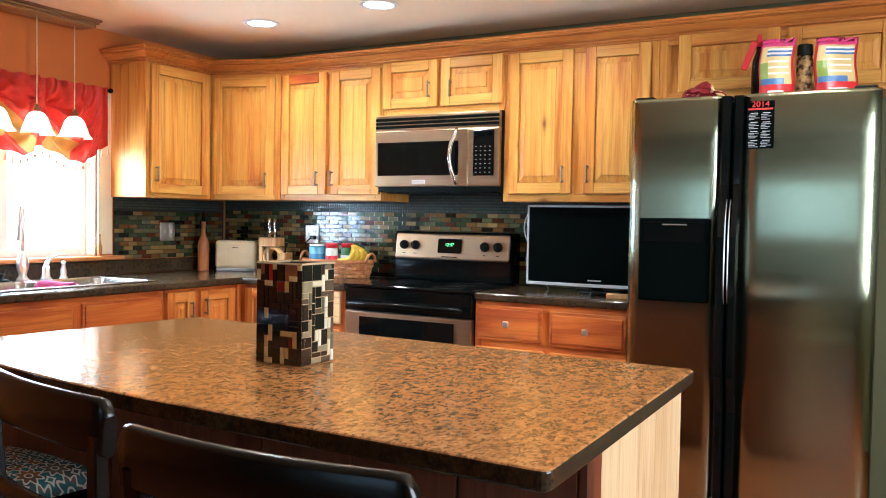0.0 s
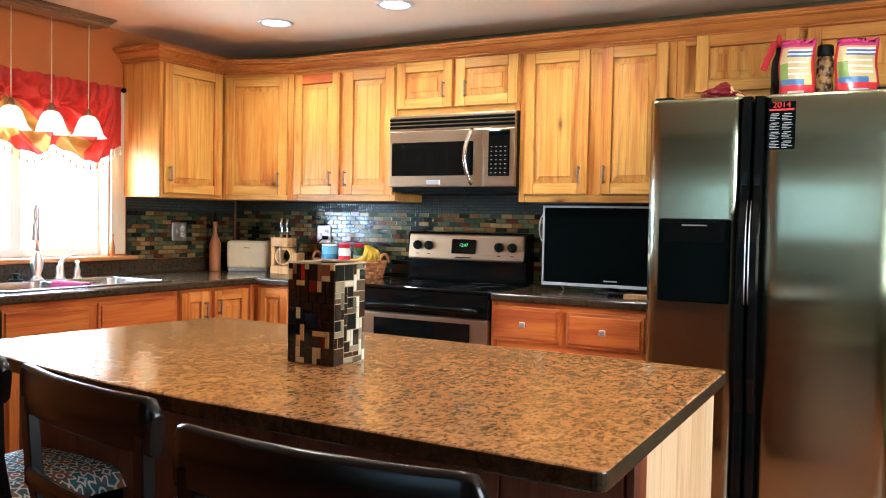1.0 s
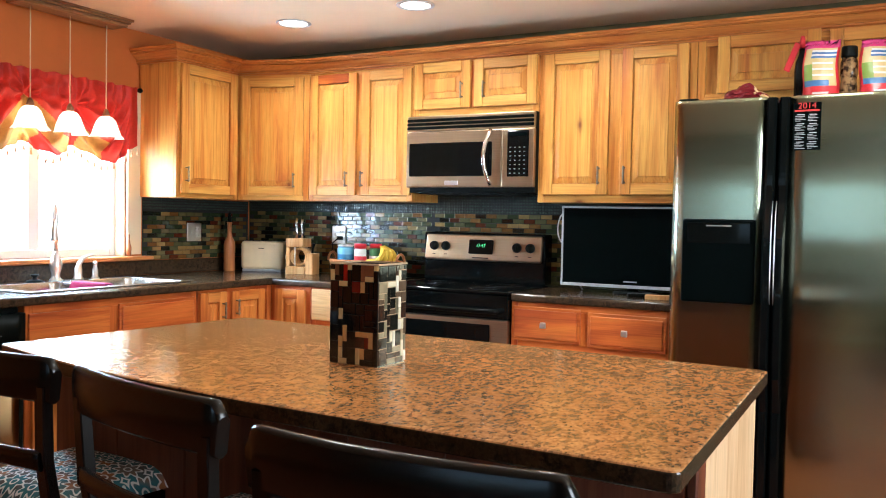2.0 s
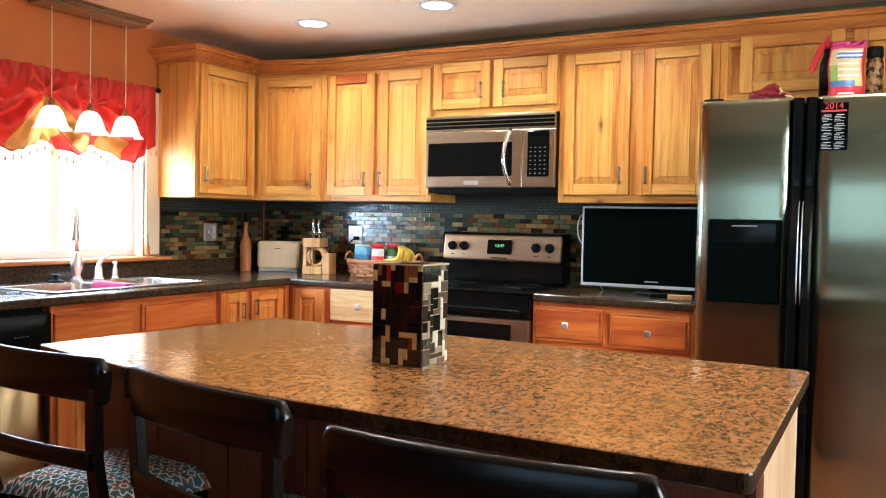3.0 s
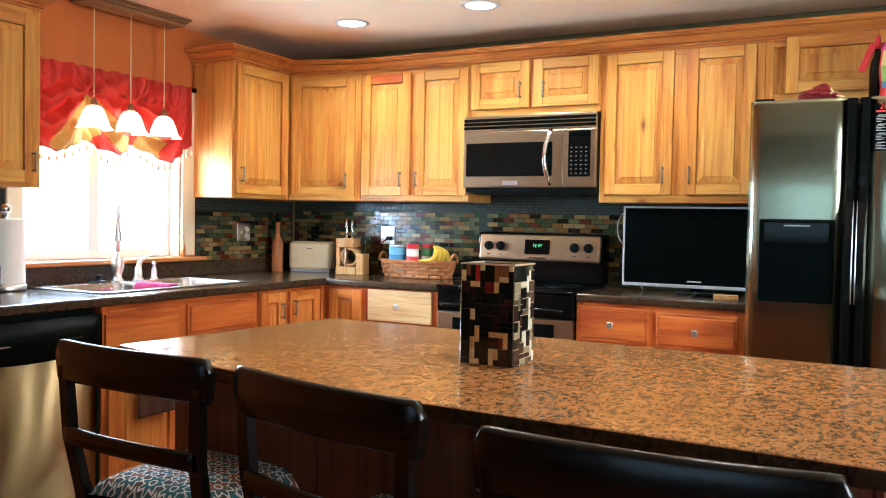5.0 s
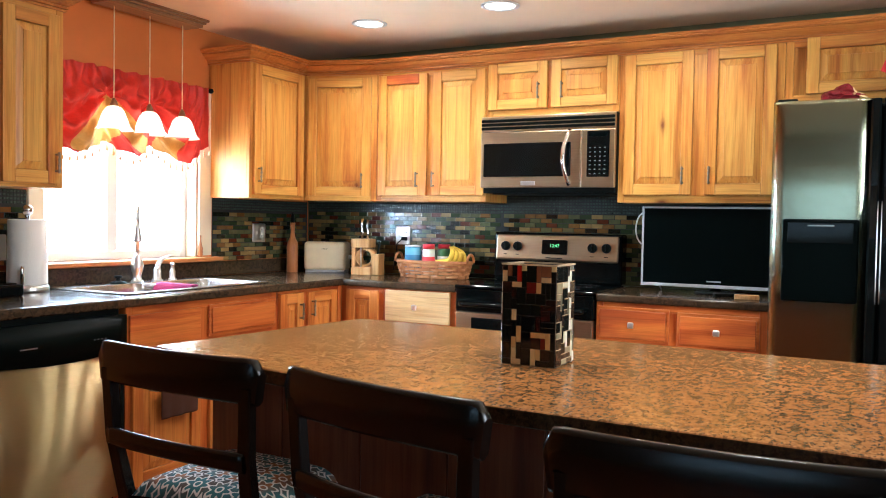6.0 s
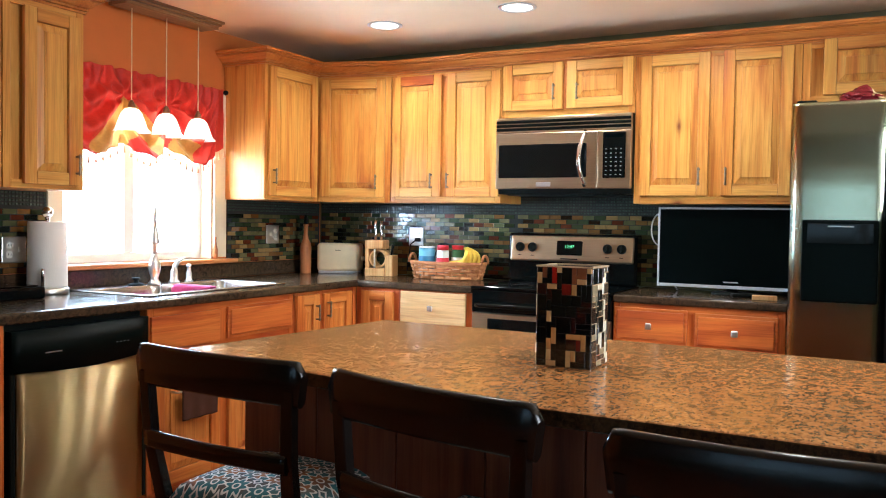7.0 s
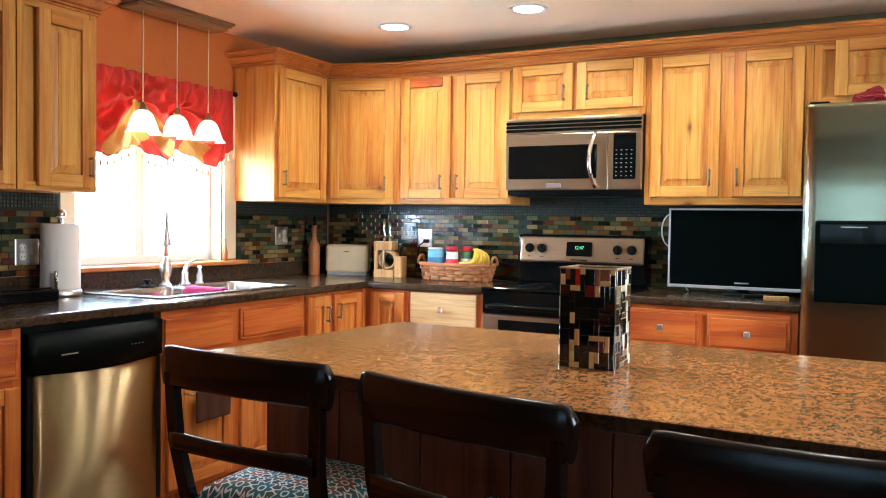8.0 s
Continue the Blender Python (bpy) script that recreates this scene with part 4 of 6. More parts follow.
SWAGS = ((2.77, 0.215, 0.070), (3.12, 0.150, 0.062), (3.455, 0.190, 0.076))
GATHERS = ((3.00, 1.885), (3.30, 1.875))
LINING = (((3.00, 1.885), (2.87, 1.735), (2.735, 1.59), (2.80, 1.575), (2.93, 1.62), (2.99, 1.64), (3.06, 1.71)),
          ((3.00, 1.885), (3.12, 1.80), (3.19, 1.745), (3.265, 1.63), (3.17, 1.575), (3.14, 1.62), (3.06, 1.71)),
          ((3.30, 1.775), (3.36, 1.715), (3.475, 1.675), (3.43, 1.62), (3.385, 1.57), (3.275, 1.635)))


def hem(y):
    """Height of the lower edge: three uneven swags."""
    z = 1.648 + 0.03 * max(0.0, (y - 3.60) / 0.1)
    for c, wd, dp in SWAGS:
        u = (y - c) / wd
        if abs(u) < 1:
            z -= dp * (math.cos(u * math.pi / 2) ** 1.3)
    return z


def inside(y, z, poly):
    odd = False
    for (ya, za), (yb, zb) in zip(poly, poly[1:] + poly[:1]):
        if (za > z) != (zb > z) and y < (yb - ya) * (z - za) / (zb - za) + ya:
            odd = not odd
    return odd


def valance_mesh():
    bm = bmesh.new()
    ny, nz = 330, 110
    rows = []
    for j in range(nz + 1):
        v = j / nz
        row = []
        for i in range(ny + 1):
            y = VY0 + (VY1 - VY0) * i / ny
            z = VZ + 0.028 + 0.004 * math.sin(y * 70) + (hem(y) - VZ - 0.028) * v
            x = 0.040 + 0.013 * math.sin(y * 84 + 2.4 * math.sin(y * 9)) * (1 - v) ** 1.2 * (0.6 + 0.9 * noise.noise(Vector((y * 13, 0.0, 4.0))))
            for k, (c, wd, _) in enumerate(SWAGS):
                u = (y - c) / wd
                if abs(u) < 1:
                    belly = math.cos(u * math.pi / 2)
                    x += 0.060 * v ** 1.3 * belly
                    # folds that sag from gather to gather
                    arc = v * 1.15 - 0.42 * (1 - u * u) + 0.16 * u * math.sin(3.1 * k + 1)
                    x += 0.023 * math.sin(arc * 19) * min(1.0, 2.2 * v) * belly ** 0.6
            for k, (yg, zg) in enumerate(GATHERS):
                # creases that fan out from each gather
                r = math.hypot(y - yg, z - zg)
                fan = math.atan2(y - yg, zg - z)
                x += 0.026 * math.sin(fan * 7 + k) * min(1.0, r / 0.04) * math.exp(-r / 0.15)
                x -= 0.020 * math.exp(-(r / 0.035) ** 2)
            x += 0.012 * noise.noise(Vector((y * 11, z * 7, 1.3))) * min(1.0, 3 * v)
            row.append(bm.verts.new((max(0.030, x), y - (VY0 + VY1) / 2, z - VZ)))
        rows.append(row)
    for a, b in zip(rows, rows[1:]):
        for i in range(ny):
            f = bm.faces.new((a[i], a[i + 1], b[i + 1], b[i]))
            f.smooth = True
            c = f.calc_center_median()
            y, z = c.y + (VY0 + VY1) / 2, c.z + VZ
            y += 0.010 * noise.noise(Vector((y * 18, z * 18, 0)))
            if any(inside(y, z, q) for q in LINING):
                f.material_index = 1
    return bm


vb = part("fabric", valance_mesh(), [red_cloth, gold_cloth], valance)
md_ = vb.modifiers.new("cloth", 'SOLIDIFY')
md_.thickness = 0.002
for i in range(26):
    y = VY0 + 0.02 + (VY1 - VY0 - 0.04) * i / 25
    bm2 = bmesh.new()
    zt = hem(y) - VZ
    lathe(bm2, [(0.0, -0.046), (0.007, -0.044), (0.005, -0.026), (0.0025, -0.021), (0.004, -0.016), (0.0012, -0.008), (0.0, 0.012)], 8, 0.065, y - (VY0 + VY1) / 2, zt)
    part("tassel", bm2, tassel_cloth, valance)
bm = bmesh.new()
tube(bm, [(0.020, VY0 - (VY0 + VY1) / 2 + 0.0, 0.016), (0.020, VY1 - (VY0 + VY1) / 2 + 0.02, 0.016)], 0.007, 10)
lathe(bm, [(0, -0.016), (0.014, -0.008), (0.016, 0), (0.010, 0.012), (0, 0.014)], 12, 0.035, VY1 - (VY0 + VY1) / 2 + 0.020, 0.016)
tube(bm, [(0.0, VY1 - (VY0 + VY1) / 2 + 0.012, 0.016), (0.035, VY1 - (VY0 + VY1) / 2 + 0.012, 0.016)], 0.006, 8)
part("curtain_rod", bm, black_plastic, valance, "black rod with round finial")

# ---- lamps ----
fixture = thing("pendant_light", "three-lamp pendant on a stepped wooden ceiling bar", "pendant light", pose(-3.06, 3.205, ZC))
bm = bmesh.new()
for dx, dz0, dz1, e in ((0.090, -0.014, -0.0005, 0.0), (0.078, -0.026, -0.0145, 0.010), (0.064, -0.044, -0.0265, 0.022)):
    box(bm, -dx, dx, -0.335 + e, 0.335 - e, dz0, dz1, 0.004, 2)
part("canopy", bm, bar_wood, fixture, "stepped brown canopy bar")
for _, py_ in PENDANTS:
    dy = py_ - 3.205
    bm = bmesh.new()
    tube(bm, [(0, dy, -0.044), (0, dy, -0.10), (0, dy, -0.505)], 0.0032, 8)
    part("cord", bm, cream_plastic, fixture, "slim cream cord")
    bm = bmesh.new()
    lathe(bm, [(0.0, 0.0), (0.017, 0.0), (0.020, 0.008), (0.014, 0.026), (0.007, 0.040), (0.0, 0.042)], 16, 0, dy, -0.535)
    part("socket", bm, bar_wood, fixture, "brass socket cap")
    bm = bmesh.new()
    prof = [(0.018, 0.118), (0.034, 0.112), (0.050, 0.092), (0.064, 0.055), (0.076, 0.020), (0.094, 0.0), (0.091, 0.0), (0.073, 0.020), (0.061, 0.054), (0.047, 0.089), (0.032, 0.108), (0.017, 0.114), (0.018, 0.118)]
    lathe(bm, prof, 28, 0, dy, -0.652)
    part("shade", bm, shade_glass, fixture, "glowing white bell glass shade")

# the fourth wall-side can and the island pair are added, out of view
for cx, cy in CANS + ADDED_CANS:
    can = thing("recessed_light", "lit round recessed ceiling light with white trim, some of the set added", "ceiling light", pose(cx, cy, ZC), "recessed ceiling lights")
    bm = bmesh.new()
    lathe(bm, [(0.074, -0.001), (0.096, -0.001), (0.096, -0.005), (0.090, -0.008), (0.076, -0.006), (0.074, -0.001)], 40)
    part("trim_ring", bm, vinyl, can, "white trim ring")
    bm = bmesh.new()
    lathe(bm, [(0.0, -0.004), (0.0735, -0.004), (0.0735, -0.001), (0.0, -0.001)], 40)
    part("lens", bm, can_lens, can, "glowing lens")

# ---- dishwasher ----
DY0, DY1 = 1.925, 2.548
dw = thing("dishwasher", "stainless dishwasher with black control panel under the worktop", "dishwasher", on_left(DY0, BL))
W = DY1 - DY0
bm = bmesh.new()
box(bm, 0.004, W - 0.004, 0.030, 0.58, 0.10, BT - 0.004, 0.003, 1)
part("tub", bm, black_plastic, dw, "black tub casing")


def bowed(bm, w, za, zb, dip, y0, bow, n=16):
    """A front panel bowed outwards; dip lowers its bottom edge in the middle."""
    rows = []
    for z_top in (1, 0):
        row_f, row_b = [], []
        for i in range(n + 1):
            u = i / n
            s = math.sin(math.pi * u)
            z = zb if z_top else za - dip * s
            row_f.append(bm.verts.new((0.003 + (w - 0.006) * u, y0 - bow * s, z)))
            row_b.append(bm.verts.new((0.003 + (w - 0.006) * u, y0 + 0.035, z)))
        rows.append((row_f, row_b))
    (tf, tb), (lf, lb) = rows
    for i in range(n):
        for q in ((lf[i], lf[i + 1], tf[i + 1], tf[i]), (tf[i], tf[i + 1], tb[i + 1], tb[i]), (lb[i], lf[i], lf[i + 1], lb[i + 1])):
            f = bm.faces.new(q)
            f.smooth = q[0] is lf[i]
    bm.faces.new((lf[0], tf[0], tb[0], lb[0]))
    bm.faces.new((lf[n], lb[n], tb[n], tf[n]))


bm = bmesh.new()
bowed(bm, W, 0.722, 0.868, 0.018, -0.016, 0.008)
cp = part("control_panel", bm, satin_black, dw, "satin black control panel")
bm = bmesh.new()
for k in range(4):
    box(bm, W * 0.72 + k * 0.018, W * 0.72 + 0.006 + k * 0.018, -0.0275, -0.0262, 0.780, 0.784)
part("key_marks", bm, dim_print, cp, "pale key markings")
bm = bmesh.new()
box(bm, 0.13, 0.20, -0.0265, -0.0235, 0.778, 0.782)
part("badge", bm, nickel, cp, "thin badge bar")
bm = bmesh.new()
bowed(bm, W - 0.05, 0.115, 0.712, 0.0, -0.008, 0.014)
bmesh.ops.translate(bm, vec=(0.025, 0, 0), verts=bm.verts)
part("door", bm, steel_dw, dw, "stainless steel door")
for x in (0.004, W - 0.024):
    bm = bmesh.new()
    box(bm, x, x + 0.020, -0.006, 0.029, 0.115, 0.715, 0.003, 1)
    part("edge_strip", bm, black_plastic, dw, "black edge strip")
bm = bmesh.new()
box(bm, 0.004, W - 0.004, 0.060, 0.10, 0.0, 0.098)
part("kick_plate", bm, black_plastic, dw, "black kick plate")

# ---- sink and taps ----
sink = thing("sink", "double-bowl stainless steel drop-in sink", "sink", pose((SINK[0] + SINK[1]) / 2, (SINK[2] + SINK[3]) / 2, CZ))
HX, HY = (SINK[1] - SINK[0]) / 2, (SINK[3] - SINK[2]) / 2
bx = [-HX, -HX + 0.095, HX - 0.035, HX]
by = [-HY, -HY + 0.035, -0.02, 0.02, HY - 0.035, HY]
bm = cells(bx, by, 0.0005, 0.007, lambda x, y: not (bx[1] < x < bx[2] and (by[1] < y < by[2] or by[3] < y < by[4])), 0.003)
part("rim", bm, sink_steel, sink, "bright steel rim")
for ya, yb in ((by[1], by[2]), (by[3], by[4])):
    bm = bmesh.new()
    loops = []
    for z, o in ((0.003, 0.0), (-0.02, 0.006), (-0.15, 0.014), (-0.172, 0.030), (-0.178, 0.06)):
        xa, xb, yc, yd = bx[1] + o, bx[2] - o, ya + o, yb - o
        r = 0.045
        ring = []
        for cx, cy, a0 in ((xb - r, yd - r, 0), (xa + r, yd - r, 90), (xa + r, yc + r, 180), (xb - r, yc + r, 270)):
            for k in range(5):
                a = radians(a0 + 22.5 * k)
                ring.append(bm.verts.new((cx + r * math.cos(a), cy + r * math.sin(a), z)))
        loops.append(ring)
    for p, q in zip(loops, loops[1:]):
        for k in range(20):
            f = bm.faces.new((p[k], p[(k + 1) % 20], q[(k + 1) % 20], q[k]))
            f.smooth = True
    bm.faces.new(loops[-1])
    part("bowl", bm, sink_steel, sink)
    bm = bmesh.new()
    lathe(bm, [(0.0, 0.001), (0.03, 0.001), (0.042, 0.004), (0.042, 0.0), (0, 0)], 20, 0.03, (ya + yb) / 2, -0.177)
    part("drain", bm, chrome, sink, "chrome drain")

FZ0 = CZ + 0.0075
faucet = thing("faucet", "tall brushed pull-down kitchen tap with a bulbous base", "tap", pose(-3.035, 3.108, FZ0))
bm = bmesh.new()
lathe(bm, [(0.0, 0), (0.030, 0), (0.031, 0.006), (0.022, 0.014), (0.018, 0.030), (0.027, 0.060), (0.031, 0.085), (0.027, 0.110), (0.016, 0.135), (0.012, 0.150), (0.0, 0.152)], 24)
part("base", bm, nickel, faucet)
bm = bmesh.new()
ux, uy = 0.74, -0.67
pts = [(0, 0, 0.15), (0, 0, 0.24), (0, 0, 0.33)] + [(ux * (0.045 - 0.045 * math.cos(a)), uy * (0.045 - 0.045 * math.cos(a)), 0.33 + 0.055 * math.sin(a)) for a in [math.pi * k / 10 for k in range(1, 11)]] + [(ux * 0.092, uy * 0.092, 0.30)]
tube(bm, pts, [0.011] * 3 + [0.010] * 11, 12)
part("neck", bm, nickel, faucet)
bm = bmesh.new()
lathe(bm, [(0.0, 0.0), (0.022, 0.0), (0.023, 0.010), (0.019, 0.030), (0.012, 0.080), (0.010, 0.105), (0, 0.106)], 20, ux * 0.092, uy * 0.092, 0.205)
part("spray_head", bm, nickel, faucet, "conical spray head")

lever = thing("tap_handle", "curved nickel single-lever tap handle", "tap", pose(-3.035, 3.24, FZ0))
bm = bmesh.new()
lathe(bm, [(0, 0), (0.028, 0), (0.028, 0.006), (0.020, 0.012), (0.019, 0.06), (0.012, 0.072), (0, 0.074)], 20)
part("base", bm, nickel, lever)
bm = bmesh.new()
tube(bm, [(0, 0, 0.055), (0.0, 0.006, 0.085), (0.006, 0.025, 0.110), (0.015, 0.055, 0.124), (0.022, 0.085, 0.126)], [0.016, 0.013, 0.010, 0.007, 0.005], 12)
part("lever", bm, nickel, lever)

soap = thing("soap_dispenser", "small nickel soap dispenser beside the tap", "soap dispenser", pose(-3.035, 3.345, FZ0))
bm = bmesh.new()
lathe(bm, [(0, 0), (0.022, 0), (0.022, 0.005), (0.015, 0.010), (0.016, 0.045), (0.011, 0.055), (0.009, 0.075), (0.014, 0.082), (0.010, 0.092), (0, 0.094)], 18)
part("body", bm, nickel, soap)
bm = bmesh.new()
tube(bm, [(0, 0, 0.080), (0.025, -0.02, 0.084), (0.040, -0.032, 0.078)], [0.006, 0.005, 0.004], 8)
part("spout", bm, nickel, soap)

bm = bmesh.new()
lathe(bm, [(0, 0), (0.038, 0), (0.040, 0.004), (0.030, 0.010), (0.012, 0.014), (0.010, 0.026), (0.020, 0.030), (0.018, 0.038), (0, 0.040)], 24)
single("sink_stopper", bm, black_plastic, "black rubber sink stopper on the sink rim", "sink stopper", pose(-3.035, 2.99, FZ0))

# dish cloth over the divider
pink, pnt, pb = mat("pink_cloth")
pb.inputs["Base Color"].default_value = (0.30, 0.012, 0.085, 1)
pb.inputs["Roughness"].default_value = 0.9
bump(pnt, pb, noise_tex(pnt, coords(pnt), 300, 3), 0.5, 0.002)
bm = bmesh.new()
ny, nx = 18, 14
rows = []
for i in range(nx + 1):
    u = i / nx
    row = []
    for j in range(ny + 1):
        v = 2 * j / ny - 1
        drop = max(0.0, abs(v) - 0.22)
        row.append(bm.verts.new((-0.11 + 0.24 * u + 0.01 * math.sin(j), 0.025 * math.copysign(min(1, abs(v) / 0.22), v) + 0.012 * v, 0.012 - 0.11 * drop + 0.004 * noise.noise(Vector((u * 9, v * 9, 0))))))
    rows.append(row)
for a, b in zip(rows, rows[1:]):
    for j in range(ny):
        bm.faces.new((a[j], a[j + 1], b[j + 1], b[j])).smooth = True
dc = single("dish_cloth", bm, pink, "bright pink dish cloth over the sink divider", "dish cloth", pose(-2.76, 3.10, CZ + 0.003))
dc.modifiers.new("cloth", 'SOLIDIFY').thickness = 0.004

# ---- on the left worktop ----
roll = thing("paper_towel_holder", "steel paper towel holder with a white roll", "paper towel holder", pose(-3.040, 2.498, CZ) @ Matrix.Diagonal((1.12, 1.12, 1.05, 1)))
bm = bmesh.new()
lathe(bm, [(0, 0), (0.078, 0), (0.080, 0.006), (0.080, 0.022), (0.076, 0.027), (0, 0.027)], 36)
part("base", bm, nickel, roll, "round steel base")
bm = bmesh.new()
lathe(bm, [(0.016, 0.0), (0.073, 0.0), (0.0745, 0.01), (0.0725, 0.14), (0.071, 0.272), (0.068, 0.277), (0.016, 0.277)], 36, 0, 0, 0.0275)
part("paper_roll", bm, paper, roll, "white embossed paper roll")
bm = bmesh.new()
tube(bm, [(0, 0, 0.026), (0, 0, 0.325)], 0.009, 12)
lathe(bm, [(0, 0), (0.014, 0.004), (0.021, 0.018), (0.020, 0.032), (0.012, 0.042), (0, 0.045)], 18, 0, 0, 0.322)
part("rod", bm, chrome, roll, "chrome rod with ball end")
bm = bmesh.new()
tube(bm, [(0.062, -0.066, 0.02), (0.062, -0.066, 0.10), (0.060, -0.064, 0.11)], 0.007, 10)
part("tension_arm", bm, chrome, roll)
bm = bmesh.new()
box(bm, -0.13, 0.13, -0.20, 0.12, 0, 0.05, 0.01, 3)
box(bm, -0.11, 0.11, -0.18, 0.10, 0.05, 0.056, 0.003, 1)
single("counter_griddle", bm, black_gloss, "low black glossy griddle on the worktop", "griddle", pose(-2.985, 2.235, CZ))


def outlet(m, w, label, n=2, flip=1):
    o = thing("outlet", label, "outlet", m)
    bm = bmesh.new()
    box(bm, -w / 2, w / 2, -0.007, 0.002, -0.058, 0.058, 0.004, 2)
    part("plate", bm, nickel, o, "metal cover plate")
    for k in range(n):
        x = flip * (k - (n - 1) / 2) * 0.046
        if k == n - 1 or n == 1:
            for s in (-1, 1):
                bm = bmesh.new()
                tube(bm, [(x, -0.0065, s * 0.020), (x, -0.0095, s * 0.020)], 0.0165, 16)
                part("socket", bm, white_plastic, o, "white socket")
                bm = bmesh.new()
                for q in (-0.006, 0.006):
                    box(bm, x + q - 0.0012, x + q + 0.0012, -0.0102, -0.0094, s * 0.020 - 0.004, s * 0.020 + 0.005)
                part("slots", bm, black_plastic, o, "dark slots")
        else:
            bm = bmesh.new()
            box(bm, x - 0.005, x + 0.005, -0.014, -0.0068, -0.010, 0.010, 0.002, 1)
            part("switch", bm, white_plastic, o, "white toggle")
    return o


outlet(pose(XW + 0.014, 4.173, 1.186, 0, 0, FACE_LEFT), 0.118, "metal switch and outlet plate on the tiled wall")
outlet(pose(XW + 0.014, 2.415, 1.128, 0, 0, FACE_LEFT), 0.118, "metal switch and outlet plate past the window", 2, -1)
ob_ = outlet(pose(-2.402, YW - 0.013, 1.184), 0.105, "metal outlet plate with a black plug in it")
bm = bmesh.new()
box(bm, 0.004, 0.040, -0.035, -0.0105, -0.032, -0.008, 0.005, 2)
tube(bm, [(0.012, -0.03, -0.022), (-0.02, -0.04, -0.05), (-0.035, -0.03, -0.12), (-0.05, -0.03, -0.22)], 0.004, 8)
part("plug", bm, black_plastic, ob_, "black plug and cord")

# ---- on the back worktop ----
bm = bmesh.new()
lathe(bm, [(0, 0), (0.034, 0), (0.036, 0.006), (0.036, 0.125), (0.037, 0.165), (0.031, 0.195), (0.018, 0.220), (0.0135, 0.250), (0.0135, 0.300), (0.016, 0.306), (0.016, 0.318), (0, 0.318)], 28)
bt = thing("wooden_bottle", "turned reddish wooden bottle with a dark stopper", "bottle", pose(-3.055, 4.385, CZ))
part("body", bm, bottle_wood, bt)
bm = bmesh.new()
lathe(bm, [(0, 0), (0.012, 0), (0.013, 0.02), (0.010, 0.050), (0.004, 0.058), (0.003, 0.066), (0, 0.068)], 16, 0, 0, 0.318)
part("stopper", bm, black_plastic, bt, "dark stopper")

toaster = thing("toaster", "cream long toaster with rounded top on the worktop", "toaster", pose(-2.895, 4.545, CZ, 0, 0, 22))
bm = bmesh.new()
box(bm, -0.140, 0.140, -0.075, 0.075, 0.014, 0.198, 0.024, 5)
part("shell", bm, cream_plastic, toaster, "cream shell")
bm = bmesh.new()
box(bm, -0.130, 0.130, -0.066, 0.066, 0.0, 0.018, 0.004, 1)
part("base", bm, grey_plastic, toaster, "grey base")
bm = bmesh.new()
box(bm, -0.110, 0.110, -0.015, 0.015, 0.1965, 0.2000, 0.001, 1)
part("slot", bm, black_plastic, toaster, "dark bread slot")
bm = bmesh.new()
box(bm, -0.018, 0.018, -0.0765, -0.0745, 0.150, 0.154)
part("badge", bm, black_plastic, toaster, "small badge bar")
bm = bmesh.new()
box(bm, 0.139, 0.158, -0.016, 0.016, 0.085, 0.112, 0.006, 2)
part("lever", bm, white_plastic, toaster, "white lever")

block = thing("knife_block", "pale wooden knife block with a round cut-out and scissors", "knife block", pose(-2.555, 4.50, CZ, 0, 0, 12))
bm = bmesh.new()
box(bm, -0.085, 0.045, -0.06, 0.06, 0.0, 0.050, 0.004, 2)
box(bm, -0.085, 0.035, -0.06, 0.06, 0.170, 0.225, 0.004, 2)
box(bm, -0.085, -0.060, -0.055, 0.055, 0.0505, 0.1695, 0.003, 1)
part("frame", bm, block_wood, block)
bm = bmesh.new()
lathe(bm, [(0.046, -0.05), (0.058, -0.05), (0.058, 0.05), (0.046, 0.05), (0.046, -0.05)], 28)
bmesh.ops.rotate(bm, verts=bm.verts, cent=(0, 0, 0), matrix=Matrix.Rotation(radians(90), 3, 'X'))
bmesh.ops.translate(bm, verts=bm.verts, vec=(-0.001, 0, 0.1098))
part("ring", bm, block_wood, block, "round wooden cut-out")
bm = bmesh.new()
tube(bm, [(-0.02, -0.058, 0.0505), (-0.02, -0.058, 0.1695)], 0.006, 10)
part("steel_rod", bm, nickel, block, "steel rod")
bm = bmesh.new()
box(bm, 0.046, 0.098, -0.05, 0.05, 0.0, 0.132, 0.004, 2)
part("side_block", bm, block_wood, block)
for kx, kh, ky in ((-0.030, 0.125, -0.02), (0.008, 0.120, -0.02), (-0.012, 0.100, 0.03)):
    bm = bmesh.new()
    tube(bm, [(kx, ky, 0.225), (kx + 0.004, ky, 0.225 + kh * 0.3), (kx - 0.002, ky, 0.225 + kh * 0.7), (kx + 0.004, ky, 0.225 + kh)], [0.008, 0.007, 0.008, 0.010], 10)
    part("knife_handle", bm, chrome if ky < 0 else black_plastic, block, "polished handle" if ky < 0 else "black handle")
bm = bmesh.new()
tube(bm, [(0.07, 0.0, 0.132), (0.075, 0.0, 0.165), (0.082, 0.0, 0.195)], [0.007, 0.006, 0.011], 10)
part("knife_handle", bm, black_plastic, block, "black handle")


# wicker basket and its contents
wicker = wood("wicker", [(0.50, 0.22, 0.08), (0.42, 0.16, 0.05), (0.25, 0.08, 0.025)], "x", 0.5, False)
BKX, BKY = -2.090, 4.525
basket = thing("basket", "oval woven reddish wicker basket holding food", "basket", pose(BKX, BKY, CZ))
AX, AY = 0.235, 0.105


